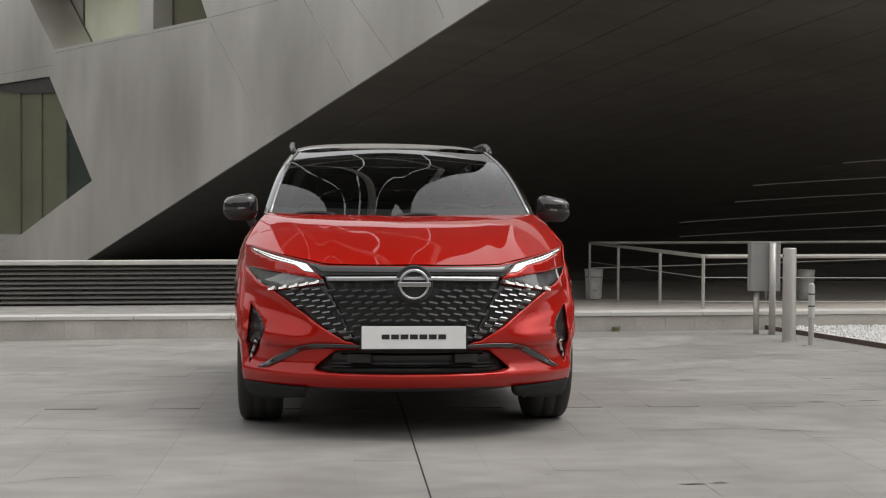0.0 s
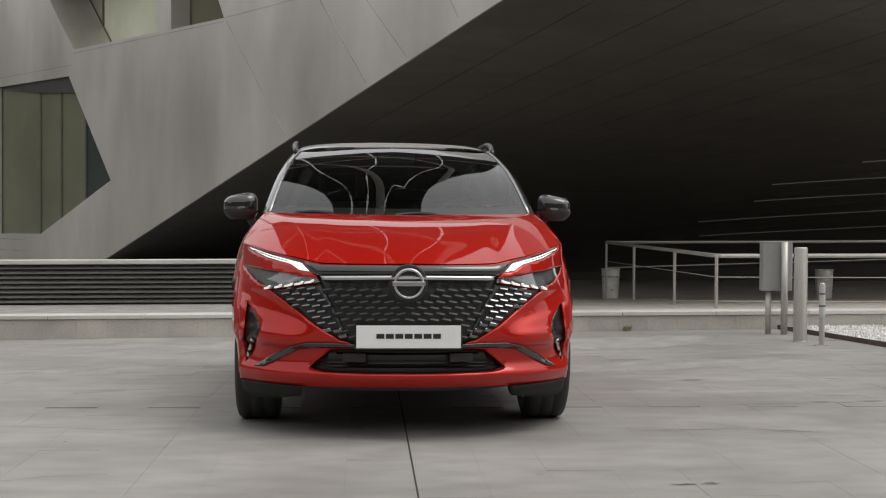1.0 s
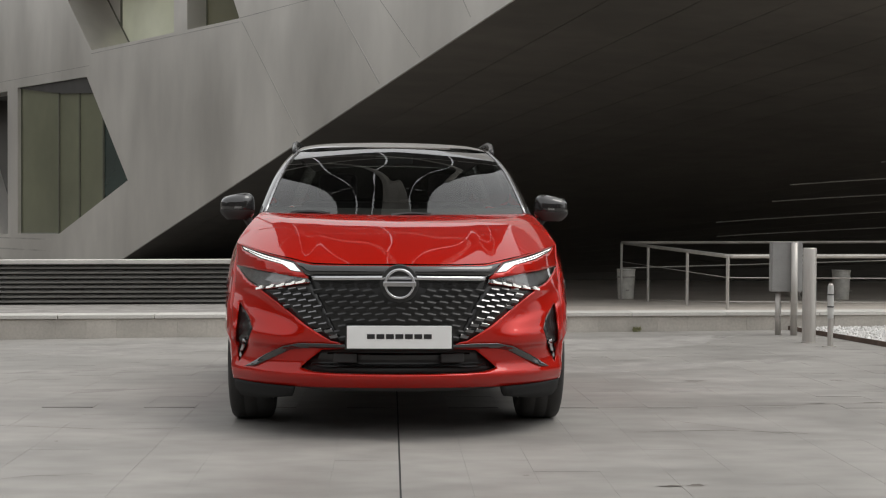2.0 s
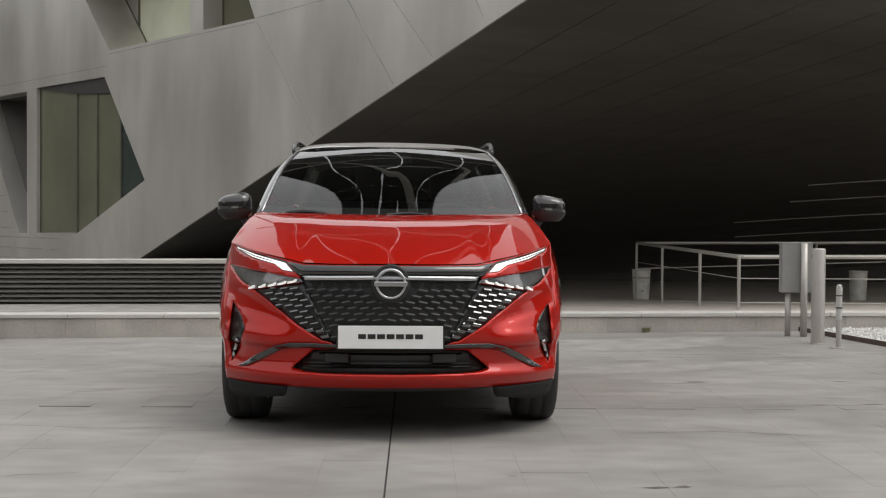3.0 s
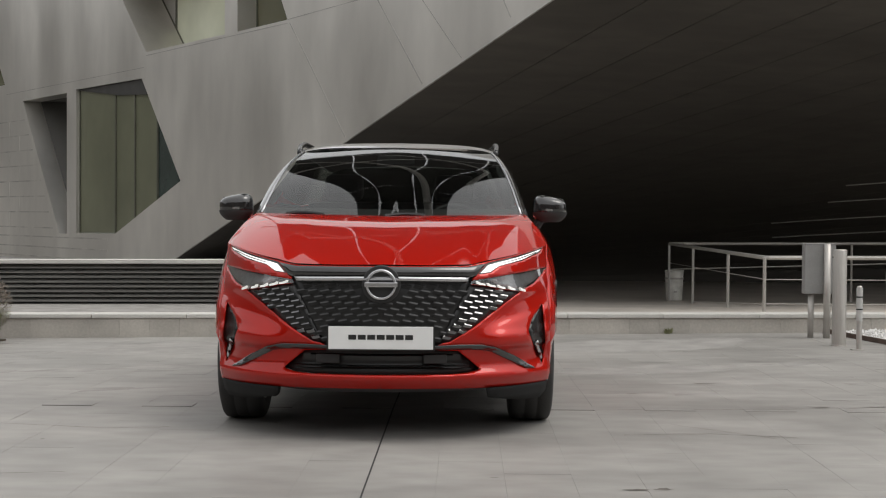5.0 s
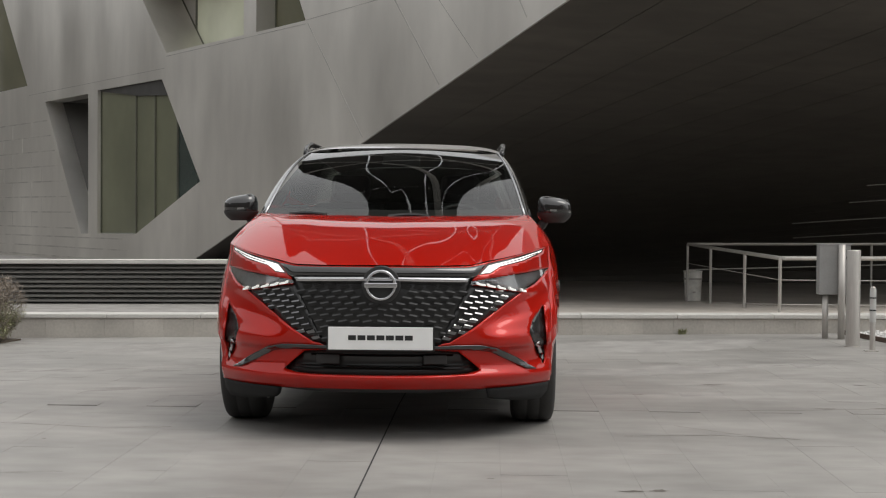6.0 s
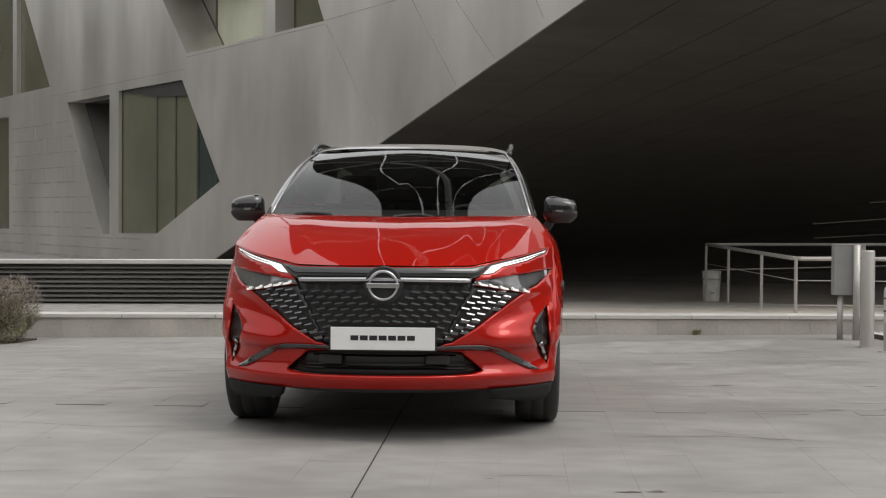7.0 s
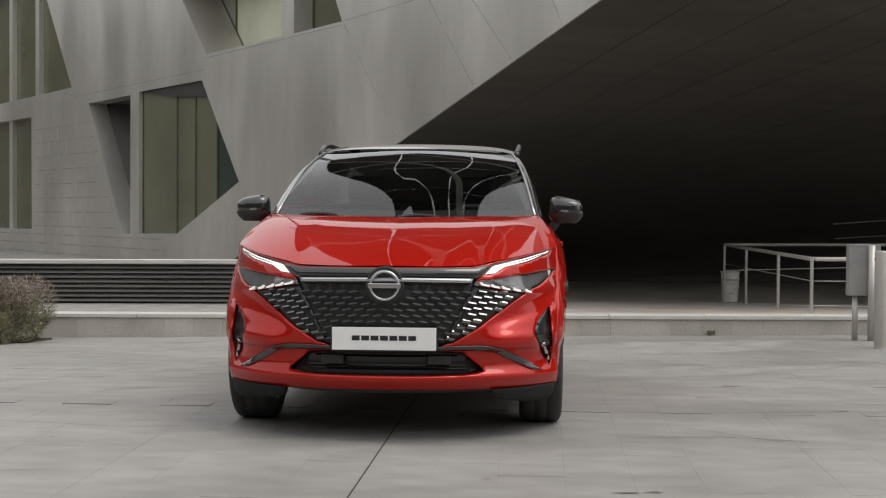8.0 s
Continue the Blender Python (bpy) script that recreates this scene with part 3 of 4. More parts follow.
    rail("bottom_rail", [(3.8, 14.3, -0.16), (3.8, 9.2, 0.125)], 0.005)
    return root


def litter_bin():
    root = empty("litter_bin", Matrix.Identity(4), "dented galvanised steel litter bin on the terrace", "bin", "bins on the terrace")
    part("body", lathe([(0.0, 0.0), (0.128, 0.0), (0.135, 0.02), (0.155, 0.47), (0.16, 0.5), (0.164, 0.505), (0.158, 0.51), (0.148, 0.49), (0.13, 0.05), (0.0, 0.04)], 28), GALV, root, smooth=True)
    part("band", lathe([(0.1555, 0.36), (0.159, 0.365), (0.159, 0.385), (0.1565, 0.39)], 28), STEEL, root)
    part("hinge", boxed(-0.025, 0.025, -0.172, -0.145, 0.14, 0.165, 0.004), STEEL, root)
    return root


def build_street():
    b = litter_bin()
    b.matrix_world = Matrix.Translation((3.96, 17.3, terrace_z(3.96, 17.3)))
    copy_thing(b, Matrix.Translation((7.72, 17.5, terrace_z(7.72, 17.5))) @ pose(0, 0, 0, 0, 0, 60))

    # cabinet on two posts
    c = empty("sign_cabinet", Matrix.Translation((3.95, 7.32, 0)), "grey painted steel cabinet on two posts by the kerb", "cabinet")
    part("cabinet_body", boxed(-0.155, 0.155, -0.06, 0.06, 0.345, 0.835, 0.008), PAINTED, c)
    part("cabinet_lid", boxed(-0.16, 0.16, -0.065, 0.065, 0.833, 0.846, 0.004), PAINTED, c)
    part("post", tubed((-0.075, 0, ground_z(3.9, 7.3) - 0.02), (-0.075, 0, 0.35), 0.03, seg=16), STEEL, c, smooth=True)
    part("post", tubed((0.06, -0.10, ground_z(3.9, 7.2) - 0.02), (0.06, -0.10, 0.84), 0.034, seg=16), STEEL, c, smooth=True)
    part("bracket", boxed(0.04, 0.08, -0.075, -0.055, 0.7, 0.73), STEEL, c)

    z = ground_z(3.895, 6.25)
    o = empty("bollard", Matrix.Translation((3.895, 6.3, z)), "thick brushed stainless steel bollard on the paving", "bollard")
    part("tube", lathe([(0.064, 0.0), (0.064, 0.88), (0.058, 0.893), (0.0, 0.895)], 32), STEEL, o, smooth=True)
    part("base_ring", lathe([(0.075, 0.0), (0.075, 0.008), (0.065, 0.012)], 32), STEEL, o)
    part("lock", lathe([(0.012, -0.066), (0.012, -0.055), (0.0, -0.055)], 10, "X"), INK, o).location = (0, 0, 0.82)
    z = ground_z(3.945, 5.8)
    p = empty("marker_post", Matrix.Translation((3.945, 5.8, z)), "slim steel marker post with white banded sleeve", "post")
    part("tube", lathe([(0.025, 0.0), (0.025, 0.56), (0.018, 0.575), (0.0, 0.578)], 20), STEEL, p, smooth=True)
    part("sleeve", lathe([(0.028, 0.26), (0.028, 0.555)], 20), WHITE, p, "white reflective sleeve", smooth=True)
    for h in (0.36, 0.47):
        part("band", lathe([(0.0295, h), (0.0295, h + 0.012)], 20), INK, p)
    part("foot_plate", boxed(-0.07, 0.05, -0.035, 0.035, 0, 0.01, 0.003), STEEL, p)


def build_gravel():
    bed = [(4.2, 7.98), (9.5, 7.98), (9.5, 2.0), (5.05, 2.0), (4.52, 5.4)]
    root = tagged(mesh_object("gravel_bed", skin(bed, lambda x, y: Vector((x, y, ground_z(x, y) + 0.006)), None, 0.5), GRAVEL), "bed of white gravel beside the paving", "gravel bed", kind="structure")
    rng = random.Random(8)
    vs, fs = [], []
    base = [(1, 0, 0), (-1, 0, 0), (0, 1, 0), (0, -1, 0), (0, 0, 1), (0, 0, -1)]
    tri = [(0, 2, 4), (2, 1, 4), (1, 3, 4), (3, 0, 4), (2, 0, 5), (1, 2, 5), (3, 1, 5), (0, 3, 5)]
    n = 0
    while n < 9000:
        x, y = rng.uniform(4.2, 8.0), rng.uniform(4.0, 7.98)
        if not inside(bed, x, y):
            continue
        n += 1
        s = rng.uniform(0.012, 0.028)
        m = Matrix.Translation((x, y, ground_z(x, y) + 0.008 + rng.uniform(0, 0.02))) @ Euler((rng.uniform(0, 3), rng.uniform(0, 3), rng.uniform(0, 3))).to_matrix().to_4x4()
        k = len(vs)
        vs += [tuple(m @ Vector((p[0] * s, p[1] * s * rng.uniform(0.6, 1), p[2] * s * rng.uniform(0.6, 1)))) for p in base]
        fs += [tuple(k + i for i in t) for t in tri]
    me = bpy.data.meshes.new("gravel")
    me.from_pydata(vs, [], fs)
    me.materials.append(GRAVEL)
    tagged(new("gravel", me), "loose white gravel stones", "gravel", kind="stuff")
    e = empty("bed_edging", Matrix.Identity(4), "rusty brown steel edging strip along the gravel", "edging", kind="structure")
    for a, b in (((4.17, 7.97), (4.5, 5.4)), ((4.5, 5.4), (5.03, 2.0))):
        bm = bmesh.new()
        d = (Vector(b) - Vector(a)).normalized()
        nrm = Vector((-d.y, d.x)) * 0.012
        top = []
        for q, h in ((a, -0.1), (b, -0.1), (a, 0.045), (b, 0.045)):
            for s in (-1, 1):
                top.append(bm.verts.new((q[0] + nrm.x * s, q[1] + nrm.y * s, ground_z(*q) + h)))
        for f in ((0, 1, 3, 2), (4, 5, 7, 6), (0, 2, 6, 4), (1, 3, 7, 5), (0, 1, 5, 4), (2, 3, 7, 6)):
            bm.faces.new([top[i] for i in f])
        part("strip", bm, RUST, e)


def leaf_cloud(rng, count, spot, size, bm_data):
    vs, fs = bm_data
    for _ in range(count):
        p, out = spot(rng)
        s = size * rng.uniform(0.6, 1.3)
        q = Vector((out.x + rng.uniform(-0.8, 0.8), out.y + rng.uniform(-0.8, 0.8), out.z + rng.uniform(-0.3, 0.9))).to_track_quat("Y", "Z")
        w = s * rng.uniform(0.12, 0.22)
        k = len(vs)
        vs += [tuple(p + q @ Vector(c)) for c in ((-w, 0, 0), (w, 0, 0), (w * 0.8, s * 0.6, w * 0.3), (0, s, 0), (-w * 0.8, s * 0.6, w * 0.3))]
        fs.append((k, k + 1, k + 2, k + 3, k + 4))


def build_bush():
    c = Vector((-4.80, 7.0, ground_z(-4.8, 7.0)))
    root = empty("bush", Matrix.Translation(c), "dense grey-green and brown dry shrub beside the kerb", "bush")
    rng = random.Random(11)
    lumps = [(Vector((rng.uniform(-0.38, 0.38), rng.uniform(-0.35, 0.35), rng.uniform(0.22, 0.42))), rng.uniform(0.21, 0.31)) for _ in range(15)]
    lumps += [(Vector((0.38, -0.05, 0.24)), 0.24), (Vector((0.2, -0.3, 0.15)), 0.22), (Vector((0.1, -0.1, 0.38)), 0.22), (Vector((-0.2, -0.45, 0.12)), 0.25)]
    bm = bmesh.new()
    for p, _ in lumps:
        sweep([Vector((p.x * 0.15, p.y * 0.15, -0.01)), Vector((p.x * 0.5, p.y * 0.5, p.z * 0.6)), p, p * 1.25], 0.007, 5, bm)
    part("stems", bm, TWIG, root)
    for name, mat, n, hz in (("foliage", LEAF, 24000, (0.0, 0.42)), ("dry_foliage", LEAF_DRY, 30000, (0.1, 0.9))):
        data = ([], [])

        def spot(r, hz=hz):
            while True:
                p, rad = r.choice(lumps)
                d = Vector((r.gauss(0, 1), r.gauss(0, 1), r.gauss(0, 1))).normalized()
                v = p + d * rad * r.uniform(0.6, 1.0) ** 0.6
                if v.z > 0.0 and hz[0] - 0.1 * r.random() < v.z + 0.25 * v.x < hz[1] + 0.1 * r.random():
                    return v, d
        leaf_cloud(rng, n, spot, 0.027, data)
        me = bpy.data.meshes.new(name)
        me.from_pydata(data[0], [], data[1])
        me.materials.append(mat)
        ob = new(name, me)
        ob.parent = root
    part("soil_patch", skin([(-0.6, -0.55), (0.2, -0.6), (0.5, -0.3), (0.55, 0.5), (-0.6, 0.6)], lambda x, y: Vector((x, y, 0.01)), lambda x, y: Vector((x, y, -0.03)), 0.3), SOIL, root)

    for x, s in ((2.55, 0.8),):
        w = empty("weed", Matrix.Translation((x, KERB_Y - 0.03, ground_z(x, 7.95))), "small green weed growing at the kerb foot", "weed", "weeds at the kerb")
        data = ([], [])
        leaf_cloud(rng, 70, lambda r: (Vector((r.uniform(-0.05, 0.05), r.uniform(-0.02, 0.015), r.uniform(0, 0.04))) * s, Vector((r.uniform(-1, 1), -0.5, 1))), 0.05 * s, data)
        me = bpy.data.meshes.new("leaves")
        me.from_pydata(data[0], [], data[1])
        me.materials.append(LEAF)
        new("leaves", me).parent = w


build_kerb()
build_louvres()
build_railing()
build_street()
build_gravel()
build_bush()


# ---------------------------------------------------------------- the car: nose along -y, centre line x = 0
bow = curve([0.15, 0.2, 0.235, 0.27, 0.30, 0.325, 0.36, 0.42, 0.46, 0.55, 0.65, 0.80, 0.88, 0.96], [0.17, 0.12, 0.075, 0.035, 0.012, 0.03, 0.05, 0.04, 0.012, 0.0, 0.0, 0.025, 0.055, 0.08])
top_line = curve([0, 0.25, 0.43, 0.53, 0.686, 0.84, 0.95], [0.853, 0.852, 0.854, 0.874, 0.906, 0.945, 0.965])
low_line = curve([0, 0.25, 0.53, 0.8, 0.95], [0.234, 0.233, 0.229, 0.226, 0.25])
XF = 0.87
corner = curve([0.2, 0.62, 0.70, 0.82, 0.9], [0.36, 0.36, 0.5, 0.78, 0.83])


def hollow(ax, z):
    """The pressed hollows of the bumper corners."""
    fade = 1 / (1 + math.exp(-(ax - 0.54) / 0.03))
    upper = 1 / (1 + ((z - 0.615 - (ax - 0.6) * 0.25) / 0.055) ** 4)
    lower = 1 / (1 + ((z - 0.475 - (ax - 0.6) * 0.05) / 0.045) ** 4)
    e = math.exp(-((ax - 0.80) / 0.035) ** 2 - ((z - 0.47) / 0.14) ** 2)
    return fade * (0.042 * upper - 0.040 * lower) + 0.025 * e


def front(x, z):
    ax = abs(x)
    return 0.39 * ax ** 2 + corner(z) * ax ** 6 + bow(z) + hollow(ax, z)


def fl(off):
    return lambda x, z: Vector((x, front(x, z) + off, z))


def rise(s):
    return 0.40 * (1 - (1 - s) ** 2.0) + 0.60 * s


def hood_at(w, s):
    """w across from -1 to 1, s from the nose to the screen."""
    aw = abs(w)
    x = w * (XF + (0.775 - XF) * s)
    yf = front(w * XF, top_line(aw * XF)) + 0.0
    yb = 1.10 + 0.14 * aw ** 2.5
    y = yf + (yb - yf) * s
    z0, z1 = top_line(aw * XF), 1.102 + 0.012 * aw
    z = z0 + (z1 - z0) * rise(s)
    k = aw - (0.53 + 0.40 * s)
    hump = math.sin(math.pi * min(1.0, 0.08 + 0.92 * s)) ** 0.8
    over = (k + math.sqrt(k * k + 0.0009)) / 2 / (0.47 - 0.36 * s)
    z += 0.024 * hump * max(0.0, 1 - over)
    z -= 0.004 * math.exp(-((aw - 0.25 - 0.15 * s) / 0.16) ** 2) * hump
    return Vector((x, y, z))


AX_F, AX_R, WHEEL_Z, WHEEL_R = 0.93, 3.595, 0.328, 0.358
tumble = curve([0, 0.08, 0.3, 0.62, 0.74, 0.84, 0.93, 1.0], [-0.05, -0.02, 0.0, 0.004, -0.002, -0.030, -0.088, -0.16])
belt = curve([0.5, 0.8, 1.24, 2.5, 3.6, 4.4], [0.93, 1.01, 1.115, 1.13, 1.145, 1.12])


def side_x(y, z):
    zb, zt = 0.20, belt(y)
    v = (z - zb) / (zt - zb)
    yf = front(XF, z)
    t = min(max((y - yf) / 0.33, 0), 1)
    e = 1 - (1 - t) ** 2
    x = XF + (0.932 + tumble(v) - XF) * e
    k = max(0, (y - 3.75) / 0.67)
    x -= 0.16 * k ** 2.2
    x -= 0.012 * math.exp(-((v - 0.42) / 0.12) ** 2) * math.sin(math.pi * min(1, max(0, (y - 1.3) / 1.9))) if 1.3 < y < 3.2 else 0
    return x


def arc(cy, r, a0, a1, n=18):
    return [(cy + r * math.cos(a0 + (a1 - a0) * i / n), WHEEL_Z + r * math.sin(a0 + (a1 - a0) * i / n)) for i in range(n + 1)]


SIDE = ([(front(XF, z), z) for z in (0.95, 0.85, 0.75, 0.65, 0.55, 0.45, 0.36, 0.3, 0.245)]
        + arc(AX_F, 0.395, math.pi * 1.05, -0.08 * math.pi)
        + [(1.4, 0.2), (2.3, 0.2), (AX_R - 0.46, 0.2)] + arc(AX_R, 0.40, math.pi * 1.08, -0.08 * math.pi)
        + [(4.2, 0.25), (4.40, 0.36), (4.42, 0.7), (4.40, 1.0), (4.36, 1.118)]
        + [(y, belt(y)) for y in (4.2, 3.8, 3.4, 3.0, 2.6, 2.2, 1.8, 1.5, 1.24, 1.1, 0.95, 0.82)])

DRL_OUT = [(0.84, 0.937), (0.686, 0.899), (0.555, 0.872), (0.53, 0.866), (0.483, 0.811), (0.547, 0.818), (0.592, 0.849), (0.719, 0.875), (0.825, 0.914)]
LAMP = [(0.869, 0.832), (0.751, 0.819), (0.614, 0.803), (0.521, 0.790), (0.452, 0.781), (0.443, 0.764), (0.506, 0.757), (0.580, 0.743), (0.707, 0.720), (0.782, 0.757)]
SIDE_GRILLE = [(0.707, 0.718), (0.580, 0.741), (0.506, 0.755), (0.443, 0.762), (0.377, 0.639), (0.293, 0.466), (0.342, 0.473), (0.459, 0.543), (0.58, 0.632)]
GRILLE = [(0.462, 0.785), (0.39, 0.640), (0.31, 0.462), (0.256, 0.441), (-0.256, 0.441), (-0.31, 0.462), (-0.39, 0.640), (-0.462, 0.785)]
BAND = [(0.524, 0.864), (0.434, 0.849), (0.232, 0.849), (0, 0.849), (-0.232, 0.849), (-0.434, 0.849), (-0.524, 0.864), (-0.477, 0.808), (-0.444, 0.797), (-0.23, 0.801), (0, 0.803), (0.23, 0.801), (0.444, 0.797), (0.477, 0.808)]
STRIP = [(0.441, 0.796), (0, 0.802), (-0.441, 0.796), (-0.431, 0.776), (0, 0.784), (0.431, 0.776)]
WING = [(0.792, 0.318), (0.678, 0.39), (0.58, 0.441), (0.503, 0.458), (0.385, 0.46), (0.256, 0.455), (0.256, 0.437), (0.386, 0.434), (0.489, 0.43), (0.549, 0.42), (0.646, 0.370), (0.74, 0.326)]
INTAKE_HALF = [(0.496, 0.333), (0.46, 0.364), (0.386, 0.426), (0.228, 0.437)]
INTAKE = INTAKE_HALF + [(-x, z) for x, z in INTAKE_HALF[::-1]] + [(-0.485, 0.325), (-0.431, 0.313), (-0.344, 0.308), (0, 0.307), (0.344, 0.308), (0.431, 0.313), (0.485, 0.325)]


def flip(poly):
    return [(-x, z) for x, z in poly][::-1]


def wheel(car, cx, cy, side):
    w = part("wheel", boxed(-0.02, 0.02, -0.03, 0.03, -0.03, 0.03, 0.005), ALLOY, car)
    w.location = (cx, cy, WHEEL_Z)
    R = WHEEL_R
    t = part("tyre", lathe([(0.245, -0.100), (0.28, -0.116), (0.315, -0.1175), (0.34, -0.110), (0.353, -0.098), (R, -0.075), (R, -0.04), (R - 0.003, -0.037), (R - 0.003, -0.03), (R, -0.027), (R, 0.027), (R - 0.003, 0.03), (R - 0.003, 0.037), (R, 0.04), (R, 0.075), (0.353, 0.098), (0.34, 0.110), (0.315, 0.1175), (0.28, 0.116), (0.245, 0.100)], 64, "X"), RUBBER, w, smooth=True)
    bm = lathe([(0.245, -0.1), (0.25, -0.108), (0.235, -0.105), (0.225, -0.08), (0.225, 0.08), (0.235, 0.105), (0.25, 0.108), (0.245, 0.1)], 48, "X")
    for k in range(5):
        a = 2 * math.pi * k / 5
        for d in (-0.12, 0.12):
            p = Vector((side * 0.085, 0.05 * math.cos(a), 0.05 * math.sin(a)))
            q = Vector((side * 0.095, 0.235 * math.cos(a + d), 0.235 * math.sin(a + d)))
            tube(bm, p, q, 0.022, 0.014, 6)
    tube(bm, (side * 0.06, 0, 0), (side * 0.1, 0, 0), 0.06, 0.05, 20)
    part("rim", bm, ALLOY, w)
    part("brake_disc", lathe([(0.0, side * 0.02), (0.16, side * 0.02), (0.16, side * 0.035), (0.0, side * 0.035)], 32, "X"), GALV, w)


def mirror(car, s):
    """A door mirror: rounded housing on a foot, with an indicator strip and glass."""
    c = Vector((s * 0.944, 1.56, 1.150))
    bm = bmesh.new()
    bmesh.ops.create_uvsphere(bm, u_segments=28, v_segments=18, radius=1)
    for v in bm.verts:
        x, y, z = v.co
        k = x * s
        f = math.copysign(abs(z) ** 0.62, z)
        hx = math.copysign(abs(k) ** 0.62, k)
        top = 0.074 - 0.022 * hx * (1 if z > 0 else 0.3)
        v.co = (s * (hx * 0.102), y * (0.085 if y < 0 else 0.05), f * top + 0.004 * hx)
    bmesh.ops.translate(bm, verts=bm.verts, vec=c)
    m = part("door_mirror", bm, GLOSS, car, "gloss black mirror housing", smooth=True)
    tray = grid(24, 8, lambda a, b: c + Vector((0.1035 * math.copysign(abs(math.cos(2 * math.pi * a)) ** 0.7, math.cos(2 * math.pi * a)) * (1 - 0.42 * b * b),
                                                0.088 * math.copysign(abs(math.sin(2 * math.pi * a)) ** 0.8, math.sin(2 * math.pi * a)) * (1 - 0.42 * b * b), -0.022 - 0.058 * b)))
    part("lower_shell", tray, PLASTIC, m, "matt black lower mirror shell", smooth=True)
    bm = grid(12, 3, lambda a, b: Vector((c.x + s * (-0.03 + 0.12 * a), c.y - 0.0865 * math.sqrt(max(0.02, 1 - (0.2 + 0.75 * abs(a - 0.1)) ** 2.2)) - 0.003 + 0.0, c.z - 0.012 - 0.006 * a + 0.012 * b)))
    part("indicator", bm, SATIN_CHROME, m)
    part("mirror_glass", skin(rounded([(-0.09, -0.06), (0.095, -0.055), (0.095, 0.06), (-0.09, 0.07)], 0.03), lambda a, b: c + Vector((s * a, 0.053, b)), lambda a, b: c + Vector((s * a, 0.03, b)), 0.05), CHROME, m)
    bm = sweep([c + Vector((-s * 0.045, 0.0, -0.05)), c + Vector((-s * 0.075, 0.0, -0.10)), c + Vector((-s * 0.135, 0.02, -0.155))], 0.027, 10)
    part("mirror_foot", bm, PLASTIC, m, smooth=True)


def scale_piece(w, h, d, mat, lip):
    """One slanted scale of the grille: dark upright face, its glint painted as a thin bright top lip."""
    bm = bmesh.new()
    pts = [(-w * 0.5, -h * 0.2), (w * 0.26, -h * 0.5), (w * 0.5, h * 0.2), (-w * 0.26, h * 0.5)]
    low = [bm.verts.new((x, 0.008, z)) for x, z in pts]
    top = [bm.verts.new((x * 0.94, -d * 0.1, z * 0.92)) for x, z in pts[2:]]
    ridge = [bm.verts.new((w * 0.43, -d, -h * 0.04)), bm.verts.new((-w * 0.30, -d, h * 0.22))]
    foot = [bm.verts.new((x * 0.95, -d * 0.9, z * 0.95)) for x, z in pts[:2]]
    for f in ((top[0], top[1], ridge[1], ridge[0]), (ridge[0], ridge[1], foot[0], foot[1]), (foot[0], foot[1], low[1], low[0]), (top[1], top[0], low[2], low[3]),
              (low[1], low[2], top[0], ridge[0], foot[1]), (low[3], low[0], foot[0], ridge[1], top[1])):
        bm.faces.new(f)
    bm.faces.ensure_lookup_table()
    bm.faces[0].material_index = 1
    me = bpy.data.meshes.new("grille_scale")
    bmesh.ops.recalc_face_normals(bm, faces=bm.faces)
    bm.to_mesh(me)
    bm.free()
    me.materials.append(mat)
    me.materials.append(lip)
    return me


def build_car():
    car = empty("car", pose(0, 0, 0, 0, 0, 0.7), "glossy red compact crossover car with black roof, parked on the plaza", "car")

    # body panels
    half = [(x, low_line(x)) for x in (0, 0.15, 0.3, 0.45, 0.6, 0.75, XF)] + [(x, top_line(x)) for x in (XF, 0.84, 0.76, 0.686, 0.6, 0.53, 0.43, 0.3, 0.15, 0)]
    ring = half[:-1] + [(-x, z) for x, z in half[::-1]][:-1]
    holes = [SIDE_GRILLE, flip(SIDE_GRILLE), INTAKE, LAMP, flip(LAMP), DRL_OUT, flip(DRL_OUT), VENT_IN, flip(VENT_IN), GRILLE_ALL]
    part("front_bumper", skin(ring, fl(0), fl(0.05), 0.013, holes), RED, car, smooth=True)
    part("bonnet", grid(80, 48, lambda a, b: hood_at(2 * a - 1, b)), RED, car, smooth=True)
    for s in (-1, 1):
        bm = skin(SIDE, lambda y, z: Vector((s * side_x(y, z), y, z)), lambda y, z: Vector((s * (side_x(y, z) - 0.06), y, z)), 0.07)
        part("side_panel", bm, RED, car, smooth=True)
        for cy in (AX_F, AX_R):
            ringo = arc(cy, 0.455, math.pi * 1.06, -0.06 * math.pi) + arc(cy, 0.395, -0.06 * math.pi, math.pi * 1.06)
            if cy == AX_F:
                ringo = arc(cy, 0.425, math.pi * 0.60, -0.06 * math.pi) + arc(cy, 0.39, -0.06 * math.pi, math.pi * 0.60)
            part("arch_trim", skin(ringo, lambda y, z: Vector((s * (side_x(y, z) + 0.005), y, z)), lambda y, z: Vector((s * (side_x(y, z) - 0.05), y, z)), 0.05), PLASTIC, car, smooth=True)
        part("sill", skin([(1.36, 0.17), (3.16, 0.17), (3.16, 0.29), (1.36, 0.29)], lambda y, z: Vector((s * (side_x(y, max(z, 0.2)) + 0.012), y, z)), lambda y, z: Vector((s * 0.7, y, z)), 0.1), PLASTIC, car)
        for y0, y1 in ((1.36, 2.38), (2.40, 3.25)):
            h = part("door_handle", boxed(-0.012, 0.02, y1 - 0.26, y1 - 0.08, 0.92, 0.95, 0.008), RED, car)
            h.location.x = s * (side_x(y1 - 0.2, 0.93) + 0.004)
        # wheel housing liner
        for cy in (AX_F, AX_R):
            bm = bmesh.new()
            pts = arc(cy, 0.405, math.pi * 1.05, -0.05 * math.pi)
